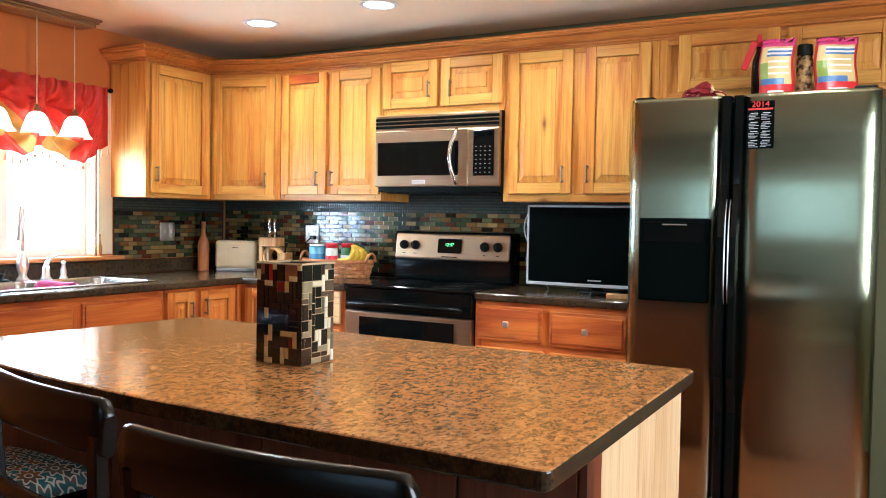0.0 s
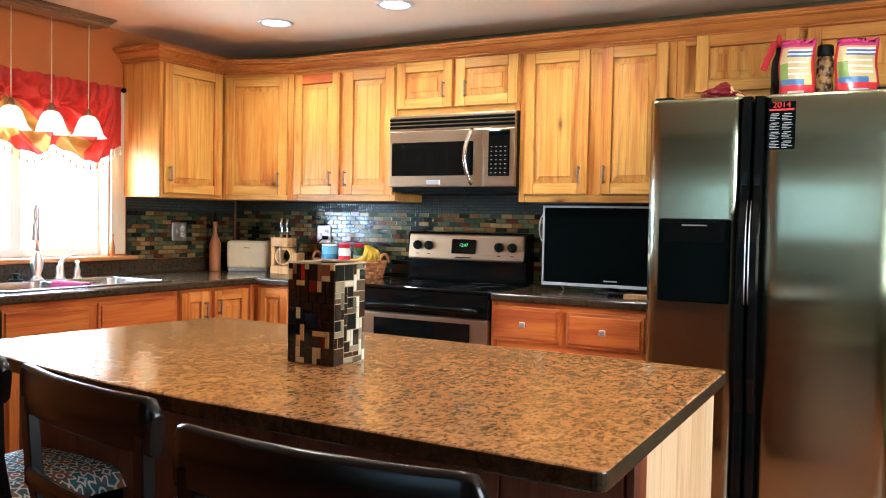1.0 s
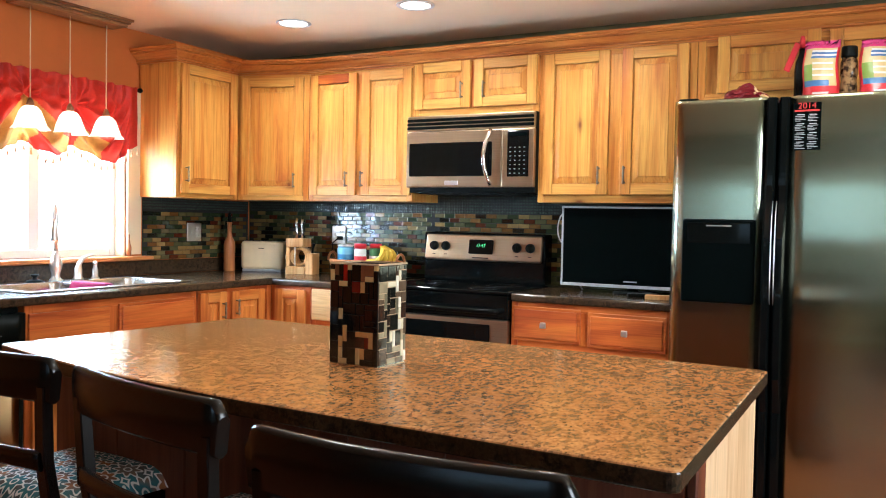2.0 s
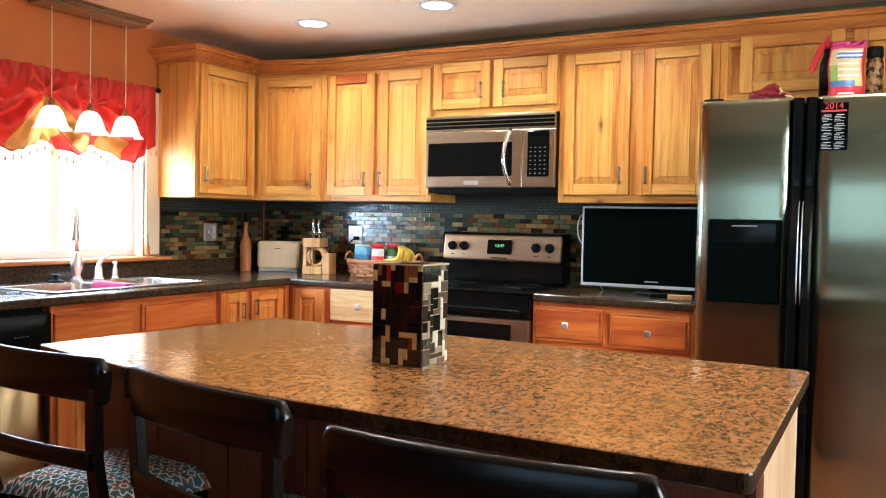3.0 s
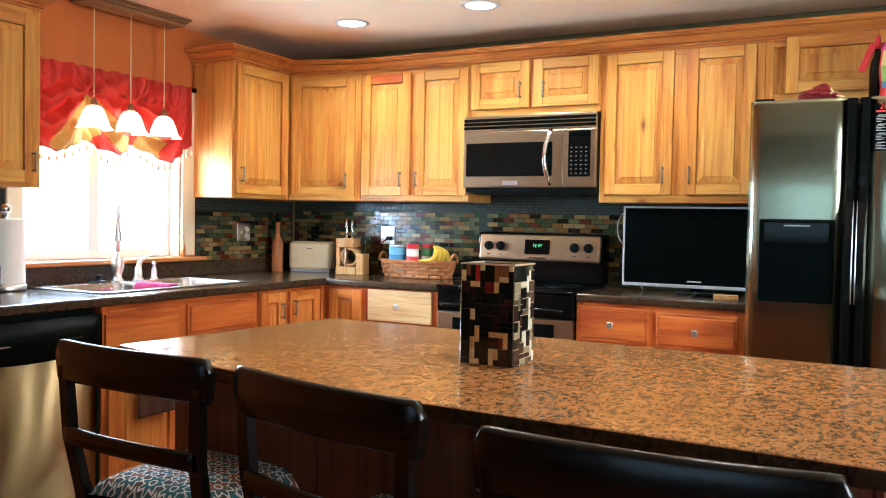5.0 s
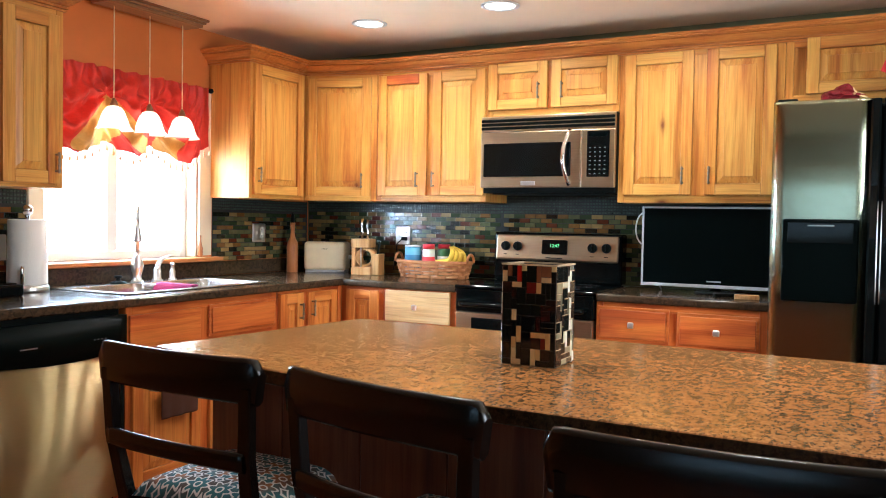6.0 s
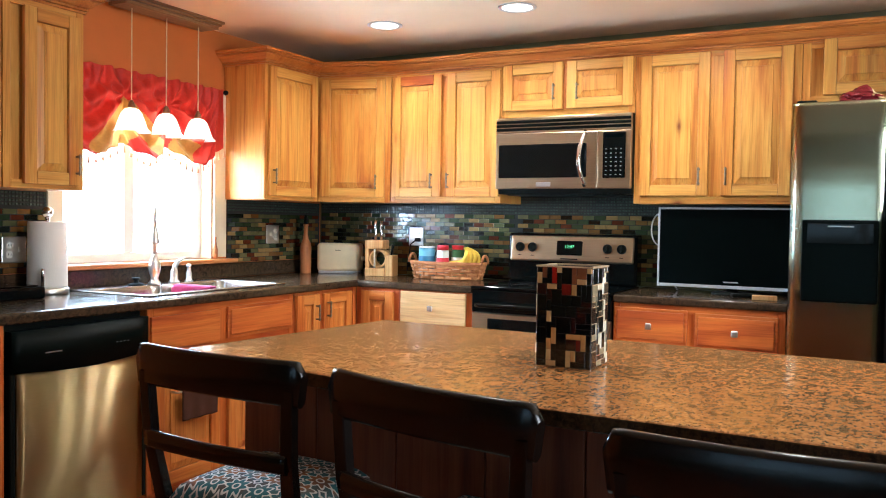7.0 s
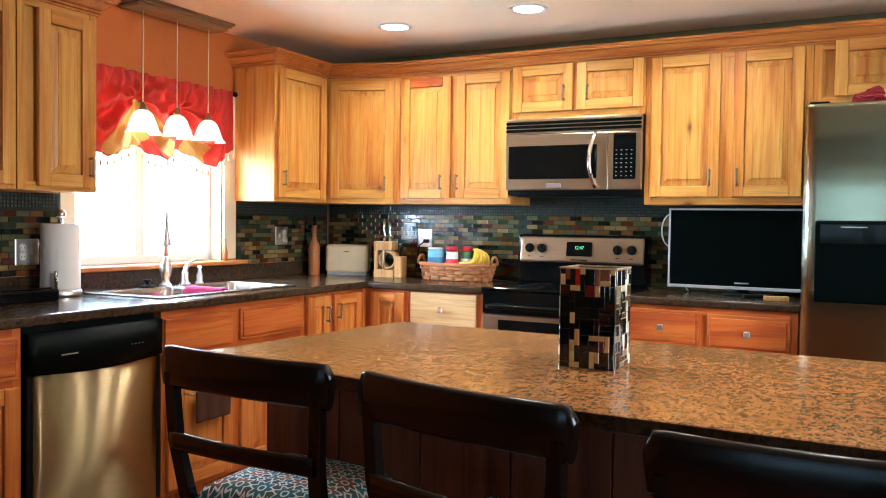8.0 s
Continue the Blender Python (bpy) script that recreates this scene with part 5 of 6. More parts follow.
def oval(bm, z, grow, r, wave=0.0, phase=0, n=96, flat=1.0):
    ring_pts = []
    for k in range(n):
        a = 2 * math.pi * k / n
        o = grow + wave * math.sin(k * math.pi * 28 / n + phase)
        ring_pts.append(Vector(((AX + o) * math.cos(a), (AY + o) * math.sin(a), z)))
    rings = []
    for k, p in enumerate(ring_pts):
        d = (ring_pts[(k + 1) % n] - ring_pts[k - 1]).normalized()
        side = Vector((d.y, -d.x, 0))
        rings.append([bm.verts.new(p + side * (r * 0.5 * math.cos(q)) + Vector((0, 0, r * flat * math.sin(q)))) for q in [math.pi * 2 * j / 6 for j in range(6)]])
    for k in range(n):
        a, b = rings[k], rings[(k + 1) % n]
        for j in range(6):
            bm.faces.new((a[j], a[(j + 1) % 6], b[(j + 1) % 6], b[j]))


for i in range(4):
    bm = bmesh.new()
    oval(bm, 0.012 + i * 0.021, -0.012 + i * 0.006, 0.0105, 0.006, math.pi * (i % 2))
    part("woven_band", bm, wicker, basket)
bm = bmesh.new()
oval(bm, 0.097, 0.014, 0.013, 0, 0, 96, 1.0)
part("rim", bm, wicker, basket, "thick rim")
bm = bmesh.new()
lathe(bm, [(0, 0), (1, 0), (1, 0.004), (0, 0.004)], 40, 0, 0, 0.002)
bmesh.ops.scale(bm, vec=(AX - 0.012, AY - 0.012, 1), verts=bm.verts)
part("bottom", bm, wicker, basket)
for k in range(28):
    a = 2 * math.pi * (k + 0.5) / 28
    bm = bmesh.new()
    tube(bm, [((AX - 0.012) * math.cos(a), (AY - 0.012) * math.sin(a), 0.004), ((AX + 0.016) * math.cos(a), (AY + 0.012) * math.sin(a), 0.095)], 0.004, 6)
    part("stake", bm, wicker, basket)
for s in (-1, 1):
    bm = bmesh.new()
    tube(bm, [(s * (AX + 0.012), 0.045 * math.cos(a), 0.097 + 0.050 * math.sin(a)) for a in [math.pi * k / 10 for k in range(11)]], 0.008, 8)
    part("handle", bm, wicker, basket, "looped handle")

blue_tin = plain("blue_label", (0.16, 0.42, 0.58), 0.3)
blue_dark = plain("deep_blue_label", (0.05, 0.20, 0.36), 0.3)
red_pack = plain("red_pack", (0.60, 0.02, 0.03), 0.3)
green_pack = plain("green_label", (0.05, 0.16, 0.05), 0.35)


def jar(name, label, cat, x, y, r, h, body, lidmat, band=None, lid_h=0.018):
    j = thing(name, label, cat, pose(BKX + x, BKY + y, CZ + 0.0065))
    bm = bmesh.new()
    lathe(bm, [(0, 0), (r * 0.94, 0), (r, 0.006), (r, h - 0.014), (r * 0.92, h), (0, h)], 24)
    part("jar", bm, body, j)
    bm = bmesh.new()
    lathe(bm, [(0, h + 0.0005), (r * 0.99, h + 0.0005), (r * 0.99, h + lid_h - 0.002), (r * 0.95, h + lid_h), (0, h + lid_h)], 24)
    part("lid", bm, lidmat, j, "fitted lid")
    if band:
        bm = bmesh.new()
        lathe(bm, [(r + 0.0006, h * 0.25), (r + 0.0012, h * 0.26), (r + 0.0012, h * 0.72), (r + 0.0006, h * 0.73)], 24)
        part("label", bm, band, j, "wrapped label")
    return j


jar("food_tin", "blue food tin with a pale lid in the basket", "tin", -0.135, -0.02, 0.050, 0.178, blue_tin, vinyl, blue_dark, 0.010)
jar("snack_jar", "red and white jar with a red lid in the basket", "jar", -0.020, -0.03, 0.037, 0.168, white_print, red_pack, red_pack, 0.03)
jar("spice_jar", "green labelled jar with a red lid in the basket", "jar", 0.052, 0.03, 0.038, 0.172, green_pack, red_pack, white_print, 0.026)
banana_skin, bnt, bb = mat("banana_skin")
nb = noise_tex(bnt, coords(bnt), 25, 4)
bnt.links.new(ramp(bnt, nb, [(0.25, (0.20, 0.10, 0.015)), (0.36, (0.66, 0.42, 0.03)), (0.7, (0.74, 0.52, 0.05))]), bb.inputs["Base Color"])
bb.inputs["Roughness"].default_value = 0.45
bananas = thing("bananas", "bunch of yellow ripe bananas in the basket", "bananas", pose(BKX + 0.135, BKY - 0.01, CZ + 0.035))
for k in range(4):
    bm = bmesh.new()
    pts, rad = [], []
    for i in range(15):
        u = i / 14
        a = radians(62 - 190 * u)
        r = 0.052 + 0.007 * k
        pts.append((-0.045 + r * math.cos(a) * 1.15 + 0.016 * k * u - 0.03 * max(0, u - 0.6), (-0.045 + 0.027 * k) * min(1.0, 0.25 + 2 * u), 0.118 - 0.012 * u + r * 0.82 * math.sin(a) - 0.004 * k))
        rad.append(0.006 if u < 0.10 else 0.0160 * min(1.0, 0.4 + (u - 0.1) * 5) * (1.0 if u < 0.86 else max(0.25, 1 - (u - 0.86) * 5)))
    tube(bm, pts, rad, 8)
    part("banana", bm, banana_skin, bananas)

# right worktop
bm = bmesh.new()
box(bm, -0.075, 0.075, -0.022, 0.022, 0, 0.018, 0.006, 2)
rm = single("remote_control", bm, black_plastic, "slim black remote control on the worktop", "remote control", pose(-0.345, 4.335, CZ, 0, 0, 30))
bm = bmesh.new()
box(bm, -0.055, 0.055, -0.025, 0.025, 0, 0.022, 0.002, 1)
single("wooden_block", bm, block_wood, "small pale wooden block on the worktop", "wooden block", pose(-0.250, 4.235, CZ, 0, 0, 10))
bm = bmesh.new()
tube(bm, [(0.0 - 0.045 * math.sin(math.pi * k / 14), 0.0, 0.085 * math.cos(math.pi * k / 14)) for k in range(15)], 0.004, 8)
tube(bm, [(0, 0, 0.085), (0.10, 0.03, 0.10)], 0.004, 8)
tube(bm, [(0, 0, -0.085), (0.02, 0, -0.20), (0.10, 0.0, -0.318)], 0.004, 8)
single("cable", bm, white_plastic, "white looped cable behind the television", "cable", pose(-0.815, 4.52, 1.258))

# towel on the sink cabinet door
towel_cloth, tnt, tb_ = mat("brown_towel")
tb_.inputs["Base Color"].default_value = (0.060, 0.018, 0.007, 1)
tb_.inputs["Roughness"].default_value = 0.95
bump(tnt, tb_, noise_tex(tnt, coords(tnt), 260, 3), 0.6, 0.003)
tw = thing("hand_towel", "dark brown hand towel over a cabinet door bar", "towel", pose(BL + 0.045, 2.795, 0.53, 0, 0, FACE_LEFT))
bm = bmesh.new()
tube(bm, [(-0.13, 0.022, 0.0), (-0.13, -0.016, 0.0), (0.13, -0.016, 0.0), (0.13, 0.022, 0.0)], 0.005, 8)
part("bar", bm, nickel, tw, "nickel towel bar")
bm = bmesh.new()
rows = []
for j in range(15):
    v = j / 14
    row = []
    for i in range(19):
        u = i / 18
        if v < 0.1:
            a = math.pi * (v / 0.1)
            y, z = -0.016 + 0.009 * math.cos(a), 0.009 * math.sin(a)
        else:
            y, z = -0.025 - 0.004 * math.sin(u * 17) * v, -0.128 * (v - 0.1) / 0.9
        row.append(bm.verts.new((-0.108 + 0.216 * u, y, z)))
    rows.append(row)
for a, b in zip(rows, rows[1:]):
    for i in range(18):
        bm.faces.new((a[i], a[i + 1], b[i + 1], b[i])).smooth = True
tf = part("cloth", bm, towel_cloth, tw, "dark brown terry cloth")
tf.modifiers.new("cloth", 'SOLIDIFY').thickness = 0.004

# small bottle on the sill
bm = bmesh.new()
lathe(bm, [(0, 0), (0.014, 0), (0.015, 0.05), (0.008, 0.075), (0.005, 0.10), (0.006, 0.125), (0, 0.126)], 16)
single("sill_bottle", bm, bottle_wood, "small slender reddish bottle on the window sill", "bottle", pose(XW + 0.02, 3.665, WIN[2] + 0.0035))

# ---- mosaic vase on the island ----
def mosaic_glass(name, stops, rough=0.08):
    m, nt, b = mat(name)
    info = nt.nodes.new("ShaderNodeObjectInfo")
    r = nt.nodes.new("ShaderNodeValToRGB")
    r.color_ramp.interpolation = 'CONSTANT'
    e = r.color_ramp.elements
    while len(e) < len(stops):
        e.new(0.5)
    for el, (p, c) in zip(e, stops):
        el.position, el.color = p, (*c, 1)
    nt.links.new(info.outputs["Random"], r.inputs["Fac"])
    v = coords(nt)
    n = noise_tex(nt, v, 40, 3)
    col = mix(nt, 0.5, r.outputs["Color"], ramp(nt, n, [(0.3, (0.6, 0.6, 0.6)), (0.7, (1, 1, 1))]), 'MULTIPLY')
    nt.links.new(col, b.inputs["Base Color"])
    b.inputs["Roughness"].default_value = rough
    b.inputs["Coat Weight"].default_value = 0.3
    bump(nt, b, noise_tex(nt, v, 55, 2), 0.15, 0.002)
    return m


vase_dark = mosaic_glass("dark_red_glass", [(0.0, (0.003, 0.003, 0.003)), (0.68, (0.022, 0.004, 0.003)), (0.82, (0.13, 0.008, 0.005)), (0.90, (0.38, 0.014, 0.006)), (0.95, (0.22, 0.075, 0.03))])
vase_tan = mosaic_glass("tan_glass", [(0.0, (0.50, 0.27, 0.09)), (0.5, (0.56, 0.36, 0.15))])
vase_pale = mosaic_glass("smoky_glass", [(0.0, (0.010, 0.010, 0.008)), (0.38, (0.11, 0.075, 0.045)), (0.58, (0.15, 0.135, 0.085)), (0.70, (0.04, 0.022, 0.014)), (0.86, (0.30, 0.25, 0.15))])
vase_cream = mosaic_glass("cream_glass", [(0.0, (0.72, 0.66, 0.46)), (0.5, (0.80, 0.76, 0.62))])
VXC, VYC, VW, VD, VH = -0.479, 2.145, 0.152, 0.138, 0.262
vase = thing("vase", "tall square mosaic vase of dark red and tan glass", "vase", pose(VXC, VYC, IZ))
vase_core = plain("vase_core", (0.03, 0.02, 0.015), 0.3)
vase_rim = plain("vase_rim", (0.50, 0.36, 0.22), 0.25)
bm = cells([-VW / 2 + 0.003, -VW / 2 + 0.010, VW / 2 - 0.010, VW / 2 - 0.003], [-VD / 2 + 0.003, -VD / 2 + 0.010, VD / 2 - 0.010, VD / 2 - 0.003], 0.004, VH - 0.004, lambda x, y: abs(x) > VW / 2 - 0.010 or abs(y) > VD / 2 - 0.010)
part("core", bm, vase_core, vase, "dark glass core")
bm = bmesh.new()
box(bm, -VW / 2 + 0.001, VW / 2 - 0.001, -VD / 2 + 0.001, VD / 2 - 0.001, 0, 0.004, 0.001, 1)
part("foot", bm, chrome, vase, "bright foot plate")
bm = cells([-VW / 2, -VW / 2 + 0.010, VW / 2 - 0.010, VW / 2], [-VD / 2, -VD / 2 + 0.010, VD / 2 - 0.010, VD / 2], VH - 0.004, VH, lambda x, y: abs(x) > VW / 2 - 0.010 or abs(y) > VD / 2 - 0.010)
part("rim", bm, vase_rim, vase, "tan rim")
bm = bmesh.new()
box(bm, VW / 2 - 0.0030, VW / 2 - 0.0018, -VD / 2 + 0.004, VD / 2 - 0.004, 0.005, VH - 0.005)
part("grout_face", bm, vase_rim, vase, "pale grout")
rng = random.Random(7)


def tile_mesh(w, h, t, gap, name, material, edge=0.0012):
    bm = bmesh.new()
    a, b = w / 2 - gap / 2, h / 2 - gap / 2
    lo = [bm.verts.new((x, 0, z)) for x, z in ((-a, -b), (a, -b), (a, b), (-a, b))]
    mid = [bm.verts.new((x, -t + edge, z)) for x, z in ((-a, -b), (a, -b), (a, b), (-a, b))]
    hi = [bm.verts.new((x, -t, z)) for x, z in ((-a + edge, -b + edge), (a - edge, -b + edge), (a - edge, b - edge), (-a + edge, b - edge))]
    for p, q in ((lo, mid), (mid, hi)):
        for k in range(4):
            bm.faces.new((p[k], p[(k + 1) % 4], q[(k + 1) % 4], q[k]))
    bm.faces.new(hi)
    return finish(name, bm, material)


tile_cache = {}


def mosaic_face(parent, w, h, nx, nz, m, material, bright, share, gap):
    """Cut a face into uneven upright and level rectangles of glass; slender pieces are often of the bright glass."""
    cw, ch = w / nx, h / nz
    free = {(i, j) for i in range(nx) for j in range(nz)}
    for j in range(nz):
        for i in range(nx):
            if (i, j) not in free:
                continue
            sizes = [(1, 2), (2, 1), (3, 2), (2, 3), (2, 2), (1, 3), (3, 1), (3, 3), (2, 2)]
            rng.shuffle(sizes)
            for a, b in sizes:
                blockc = {(i + p, j + q) for p in range(a) for q in range(b)}
                if blockc <= free:
                    break
            else:
                blockc, a, b = {(i, j)}, 1, 1
            free -= blockc
            glow = min(a, b) == 1 and rng.random() < share
            mt = bright if glow else material
            key = (round(a * cw, 4), round(b * ch, 4), mt.name)
            if key not in tile_cache:
                tile_cache[key] = tile_mesh(a * cw, b * ch, 0.003 if not glow else 0.0036, gap, "tile", mt)
            o = new("tile", tile_cache[key])
            o.parent = parent
            o.matrix_basis = m @ pose(-w / 2 + (i + a / 2) * cw, 0, (j + b / 2) * ch + 0.004)


hv = VH - 0.008
mosaic_face(vase, VW - 0.006, hv, 11, 18, pose(0, -VD / 2 + 0.003, 0), vase_dark, vase_tan, 0.21, 0.0008)
mosaic_face(vase, VD - 0.006, hv, 10, 18, pose(VW / 2 - 0.003, 0, 0, 0, 0, 90), vase_pale, vase_cream, 0.36, 0.0020)
mosaic_face(vase, VW - 0.006, hv, 11, 18, pose(0, VD / 2 - 0.003, 0, 0, 0, 180), vase_dark, vase_tan, 0.21, 0.0008)
mosaic_face(vase, VD - 0.006, hv, 10, 18, pose(-VW / 2 + 0.003, 0, 0, 0, 0, -90), vase_pale, vase_cream, 0.36, 0.0020)

# ---- stools at the island ----
seat_cloth, snt, sb = mat("lattice_cloth")
sv = coords(snt, (1, 1, 1), False)
va = node(snt, "ShaderNodeTexVoronoi", Scale=14.0)
va.voronoi_dimensions = '2D'
va.inputs["Randomness"].default_value = 0.0
snt.links.new(sv, va.inputs["Vector"])
arm = snt.nodes.new("ShaderNodeVectorMath")
arm.operation = 'SUBTRACT'
snt.links.new(sv, arm.inputs[0])
snt.links.new(va.outputs["Position"], arm.inputs[1])
axy = snt.nodes.new("ShaderNodeSeparateXYZ")
snt.links.new(arm.outputs[0], axy.inputs[0])


def calc(op, a, b=0.0, c=0.0):
    n = snt.nodes.new("ShaderNodeMath")
    n.operation = op
    for sock, v in zip(n.inputs, (a, b, c)):
        if isinstance(v, (int, float)):
            sock.default_value = v
        else:
            snt.links.new(v, sock)
    return n.outputs[0]


# eight-armed stars, outlined in ivory, with rings where four of them meet
turn8 = calc('COSINE', calc('MULTIPLY', calc('ARCTAN2', axy.outputs["Y"], axy.outputs["X"]), 8.0))
reach = calc('MULTIPLY_ADD', turn8, 0.085, 0.40)
gap_to = calc('SUBTRACT', va.outputs["Distance"], reach)
outline = ramp(snt, calc('ABSOLUTE', gap_to), [(0.03, (1, 1, 1)), (0.06, (0, 0, 0))])
ring = ramp(snt, calc('ABSOLUTE', calc('SUBTRACT', va.outputs["Distance"], 0.60)), [(0.02, (1, 1, 1)), (0.045, (0, 0, 0))])
eye_ = ramp(snt, calc('ABSOLUTE', calc('SUBTRACT', va.outputs["Distance"], 0.13)), [(0.02, (1, 1, 1)), (0.04, (0, 0, 0))])
lines = mix(snt, 1.0, mix(snt, 1.0, outline, ring, 'LIGHTEN'), eye_, 'LIGHTEN')
ground = ramp(snt, noise_tex(snt, sv, 9, 2), [(0.42, (0.04, 0.17, 0.18)), (0.58, (0.09, 0.07, 0.05))])
flower = ramp(snt, noise_tex(snt, sv, 7, 1), [(0.46, (0.04, 0.15, 0.16)), (0.56, (0.36, 0.13, 0.035)), (0.64, (0.07, 0.06, 0.05))])
body_ = mix(snt, ramp(snt, gap_to, [(0.0, (1, 1, 1)), (0.02, (0, 0, 0))]), ground, flower)
snt.links.new(mix(snt, lines, body_, (0.78, 0.75, 0.66)), sb.inputs["Base Color"])
sb.inputs["Roughness"].default_value = 0.85
bump(snt, sb, noise_tex(snt, coords(snt, (1, 1, 1), False), 420, 2), 0.3, 0.001)


def stool():
    """Counter stool facing +y, its back rail along x; the origin lies on the floor under the middle of the back."""
    s = thing("counter_stool", "dark espresso wooden counter stool with patterned cloth seat", "stool", None, "stools at the island")
    HW = 0.267

    def curve(x):
        return -0.030 * (1 - (x / HW) ** 2) + 0.004

    def rail(name, half, zb, zt, thick, round_top, arch):
        bm = bmesh.new()
        n = 28
        sec = []
        for i in range(n + 1):
            x = -half + 2 * half * i / n
            e = min(1.0, (half - abs(x)) / 0.030)
            drop = round_top * (1 - math.sqrt(max(0.0, 1 - (1 - e) ** 2)))
            y = curve(x)
            za, zc = zb + arch * (1 - (x / half) ** 2), zt - drop
            t = thick / 2
            bev = min(0.009, thick * 0.4)
            sec.append([bm.verts.new((x * (1 - 0.055 * (zt - z) / (zt - zb)) if round_top else x, y + dy, z)) for dy, z in ((-t, za + bev), (-t, zc - bev), (-t + bev * 0.4, zc - bev * 0.3), (-t + bev, zc), (t - bev, zc), (t - bev * 0.4, zc - bev * 0.3), (t, zc - bev), (t, za + bev), (t - bev, za), (-t + bev, za))])
        k = len(sec[0])
        for a, b in zip(sec, sec[1:]):
            for i in range(k):
                bm.faces.new((a[i], a[(i + 1) % k], b[(i + 1) % k], b[i])).smooth = True
        bm.faces.new(sec[0][::-1])
        bm.faces.new(sec[-1])
        return part(name, bm, espresso, s)
    rail("top_rail", HW, 0.868, 0.972, 0.026, 0.030, 0.006)
    rail("lower_rail", HW - 0.044, 0.716, 0.762, 0.020, 0.0, 0.004)
    for sx in (-1, 1):
        bm = bmesh.new()
        x = sx * (HW - 0.040)
        pts = [(x, curve(x), 0.905), (x * 0.965, curve(x) + 0.008, 0.74), (x * 0.915, 0.036, 0.58), (x * 0.90, 0.040, 0.40), (x * 0.98, 0.010, 0.0)]
        rows = []
        for (px, py, pz), w in zip(pts, (0.017, 0.018, 0.020, 0.020, 0.016)):
            rows.append([bm.verts.new((px + dx * w, py + dy * w * 0.75, pz)) for dx, dy in ((-1, -0.8), (-0.8, -1), (0.8, -1), (1, -0.8), (1, 0.8), (0.8, 1), (-0.8, 1), (-1, 0.8))])
        for a, b in zip(rows, rows[1:]):
            for i in range(8):
                bm.faces.new((a[i], a[(i + 1) % 8], b[(i + 1) % 8], b[i]))
        bm.faces.new(rows[0][::-1])
        bm.faces.new(rows[-1])
        part("rear_leg", bm, espresso, s)
        bm = bmesh.new()
        x = sx * 0.190
        rows = []
        for pz, w, yy in ((0.575, 0.021, 0.370), (0.30, 0.019, 0.374), (0.0, 0.015, 0.378)):
            rows.append([bm.verts.new((x + dx * w, yy + dy * w, pz)) for dx, dy in ((-1, -0.8), (-0.8, -1), (0.8, -1), (1, -0.8), (1, 0.8), (0.8, 1), (-0.8, 1), (-1, 0.8))])
        for a, b in zip(rows, rows[1:]):
            for i in range(8):
                bm.faces.new((a[i], a[(i + 1) % 8], b[(i + 1) % 8], b[i]))
        bm.faces.new(rows[0][::-1])
        bm.faces.new(rows[-1])
        part("front_leg", bm, espresso, s)
        bm = bmesh.new()
        box(bm, sx * 0.192 - 0.010, sx * 0.192 + 0.010, 0.055, 0.350, 0.535, 0.585, 0.003, 1)
        part("side_apron", bm, espresso, s)
        bm = bmesh.new()
        box(bm, sx * 0.196 - 0.009, sx * 0.196 + 0.009, 0.035, 0.355, 0.22, 0.25, 0.003, 1)
        part("stretcher", bm, espresso, s)
    bm = bmesh.new()
    box(bm, -0.168, 0.168, 0.360, 0.380, 0.535, 0.585, 0.003, 1)
    part("front_apron", bm, espresso, s)
    bm = bmesh.new()
    box(bm, -0.168, 0.168, 0.362, 0.384, 0.16, 0.19, 0.004, 1)
    part("foot_rail", bm, espresso, s)
    bm = bmesh.new()
    n = 18
    grid = []
    for j in range(n + 1):
        v = j / n
        row = []
        for i in range(n + 1):
            u = 2 * i / n - 1
            half = 0.185 + 0.040 * v
            e = max(abs(u), abs(2 * v - 1))
            z = 0.585 + 0.048 * (1 - e ** 5) ** 0.6 + 0.012 * (1 - u * u)
            row.append(bm.verts.new((u * half, 0.030 + 0.370 * v, z)))
        grid.append(row)
    for a, b in zip(grid, grid[1:]):
        for i in range(n):
            bm.faces.new((a[i], a[i + 1], b[i + 1], b[i])).smooth = True
    edge = [grid[0][i] for i in range(n + 1)] + [grid[j][n] for j in range(1, n + 1)] + [grid[n][i] for i in range(n - 1, -1, -1)] + [grid[j][0] for j in range(n - 1, 0, -1)]
    bm.faces.new(edge[::-1])
    part("seat", bm, seat_cloth, s, "cushioned seat in floral lattice cloth")
    return s


st = stool()
SEATS = [(-1.132, 1.522, -2.0), (-0.532, 1.449, -11.5), (0.126, 1.312, 1.5)]
st.matrix_basis = pose(SEATS[0][0], SEATS[0][1], 0, 0, 0, SEATS[0][2])
for sx, sy, sa in SEATS[1:]:
    copy_thing(st, pose(sx, sy, 0, 0, 0, sa))

# ---- on and above the refrigerator ----
cal = thing("calendar_magnet", "black calendar magnet with red heading on the refrigerator", "calendar", pose(0.401, FY - 0.004, 1.688))
bm = bmesh.new()
box(bm, -0.051, 0.051, 0.0, 0.003, -0.094, 0.094, 0.001, 1)
part("card", bm, screen_black, cal)
cu = bpy.data.curves.new("heading", 'FONT')
cu.body, cu.size, cu.align_x, cu.align_y = "2014", 0.034, 'CENTER', 'CENTER'
tmp = new("heading_text", cu)
bpy.context.view_layer.update()
me = bpy.data.meshes.new_from_object(tmp.evaluated_get(bpy.context.evaluated_depsgraph_get()))
bpy.data.objects.remove(tmp)
me.materials.clear()
me.materials.append(red_print)
hd = new("heading", me)
hd.parent = cal
hd.matrix_basis = pose(0, -0.0006, 0.080, 90, 0, 0)
bm = bmesh.new()
box(bm, -0.046, 0.046, -0.0008, -0.0001, 0.058, 0.065)
part("heading_bar", bm, red_print, cal, "red bar")
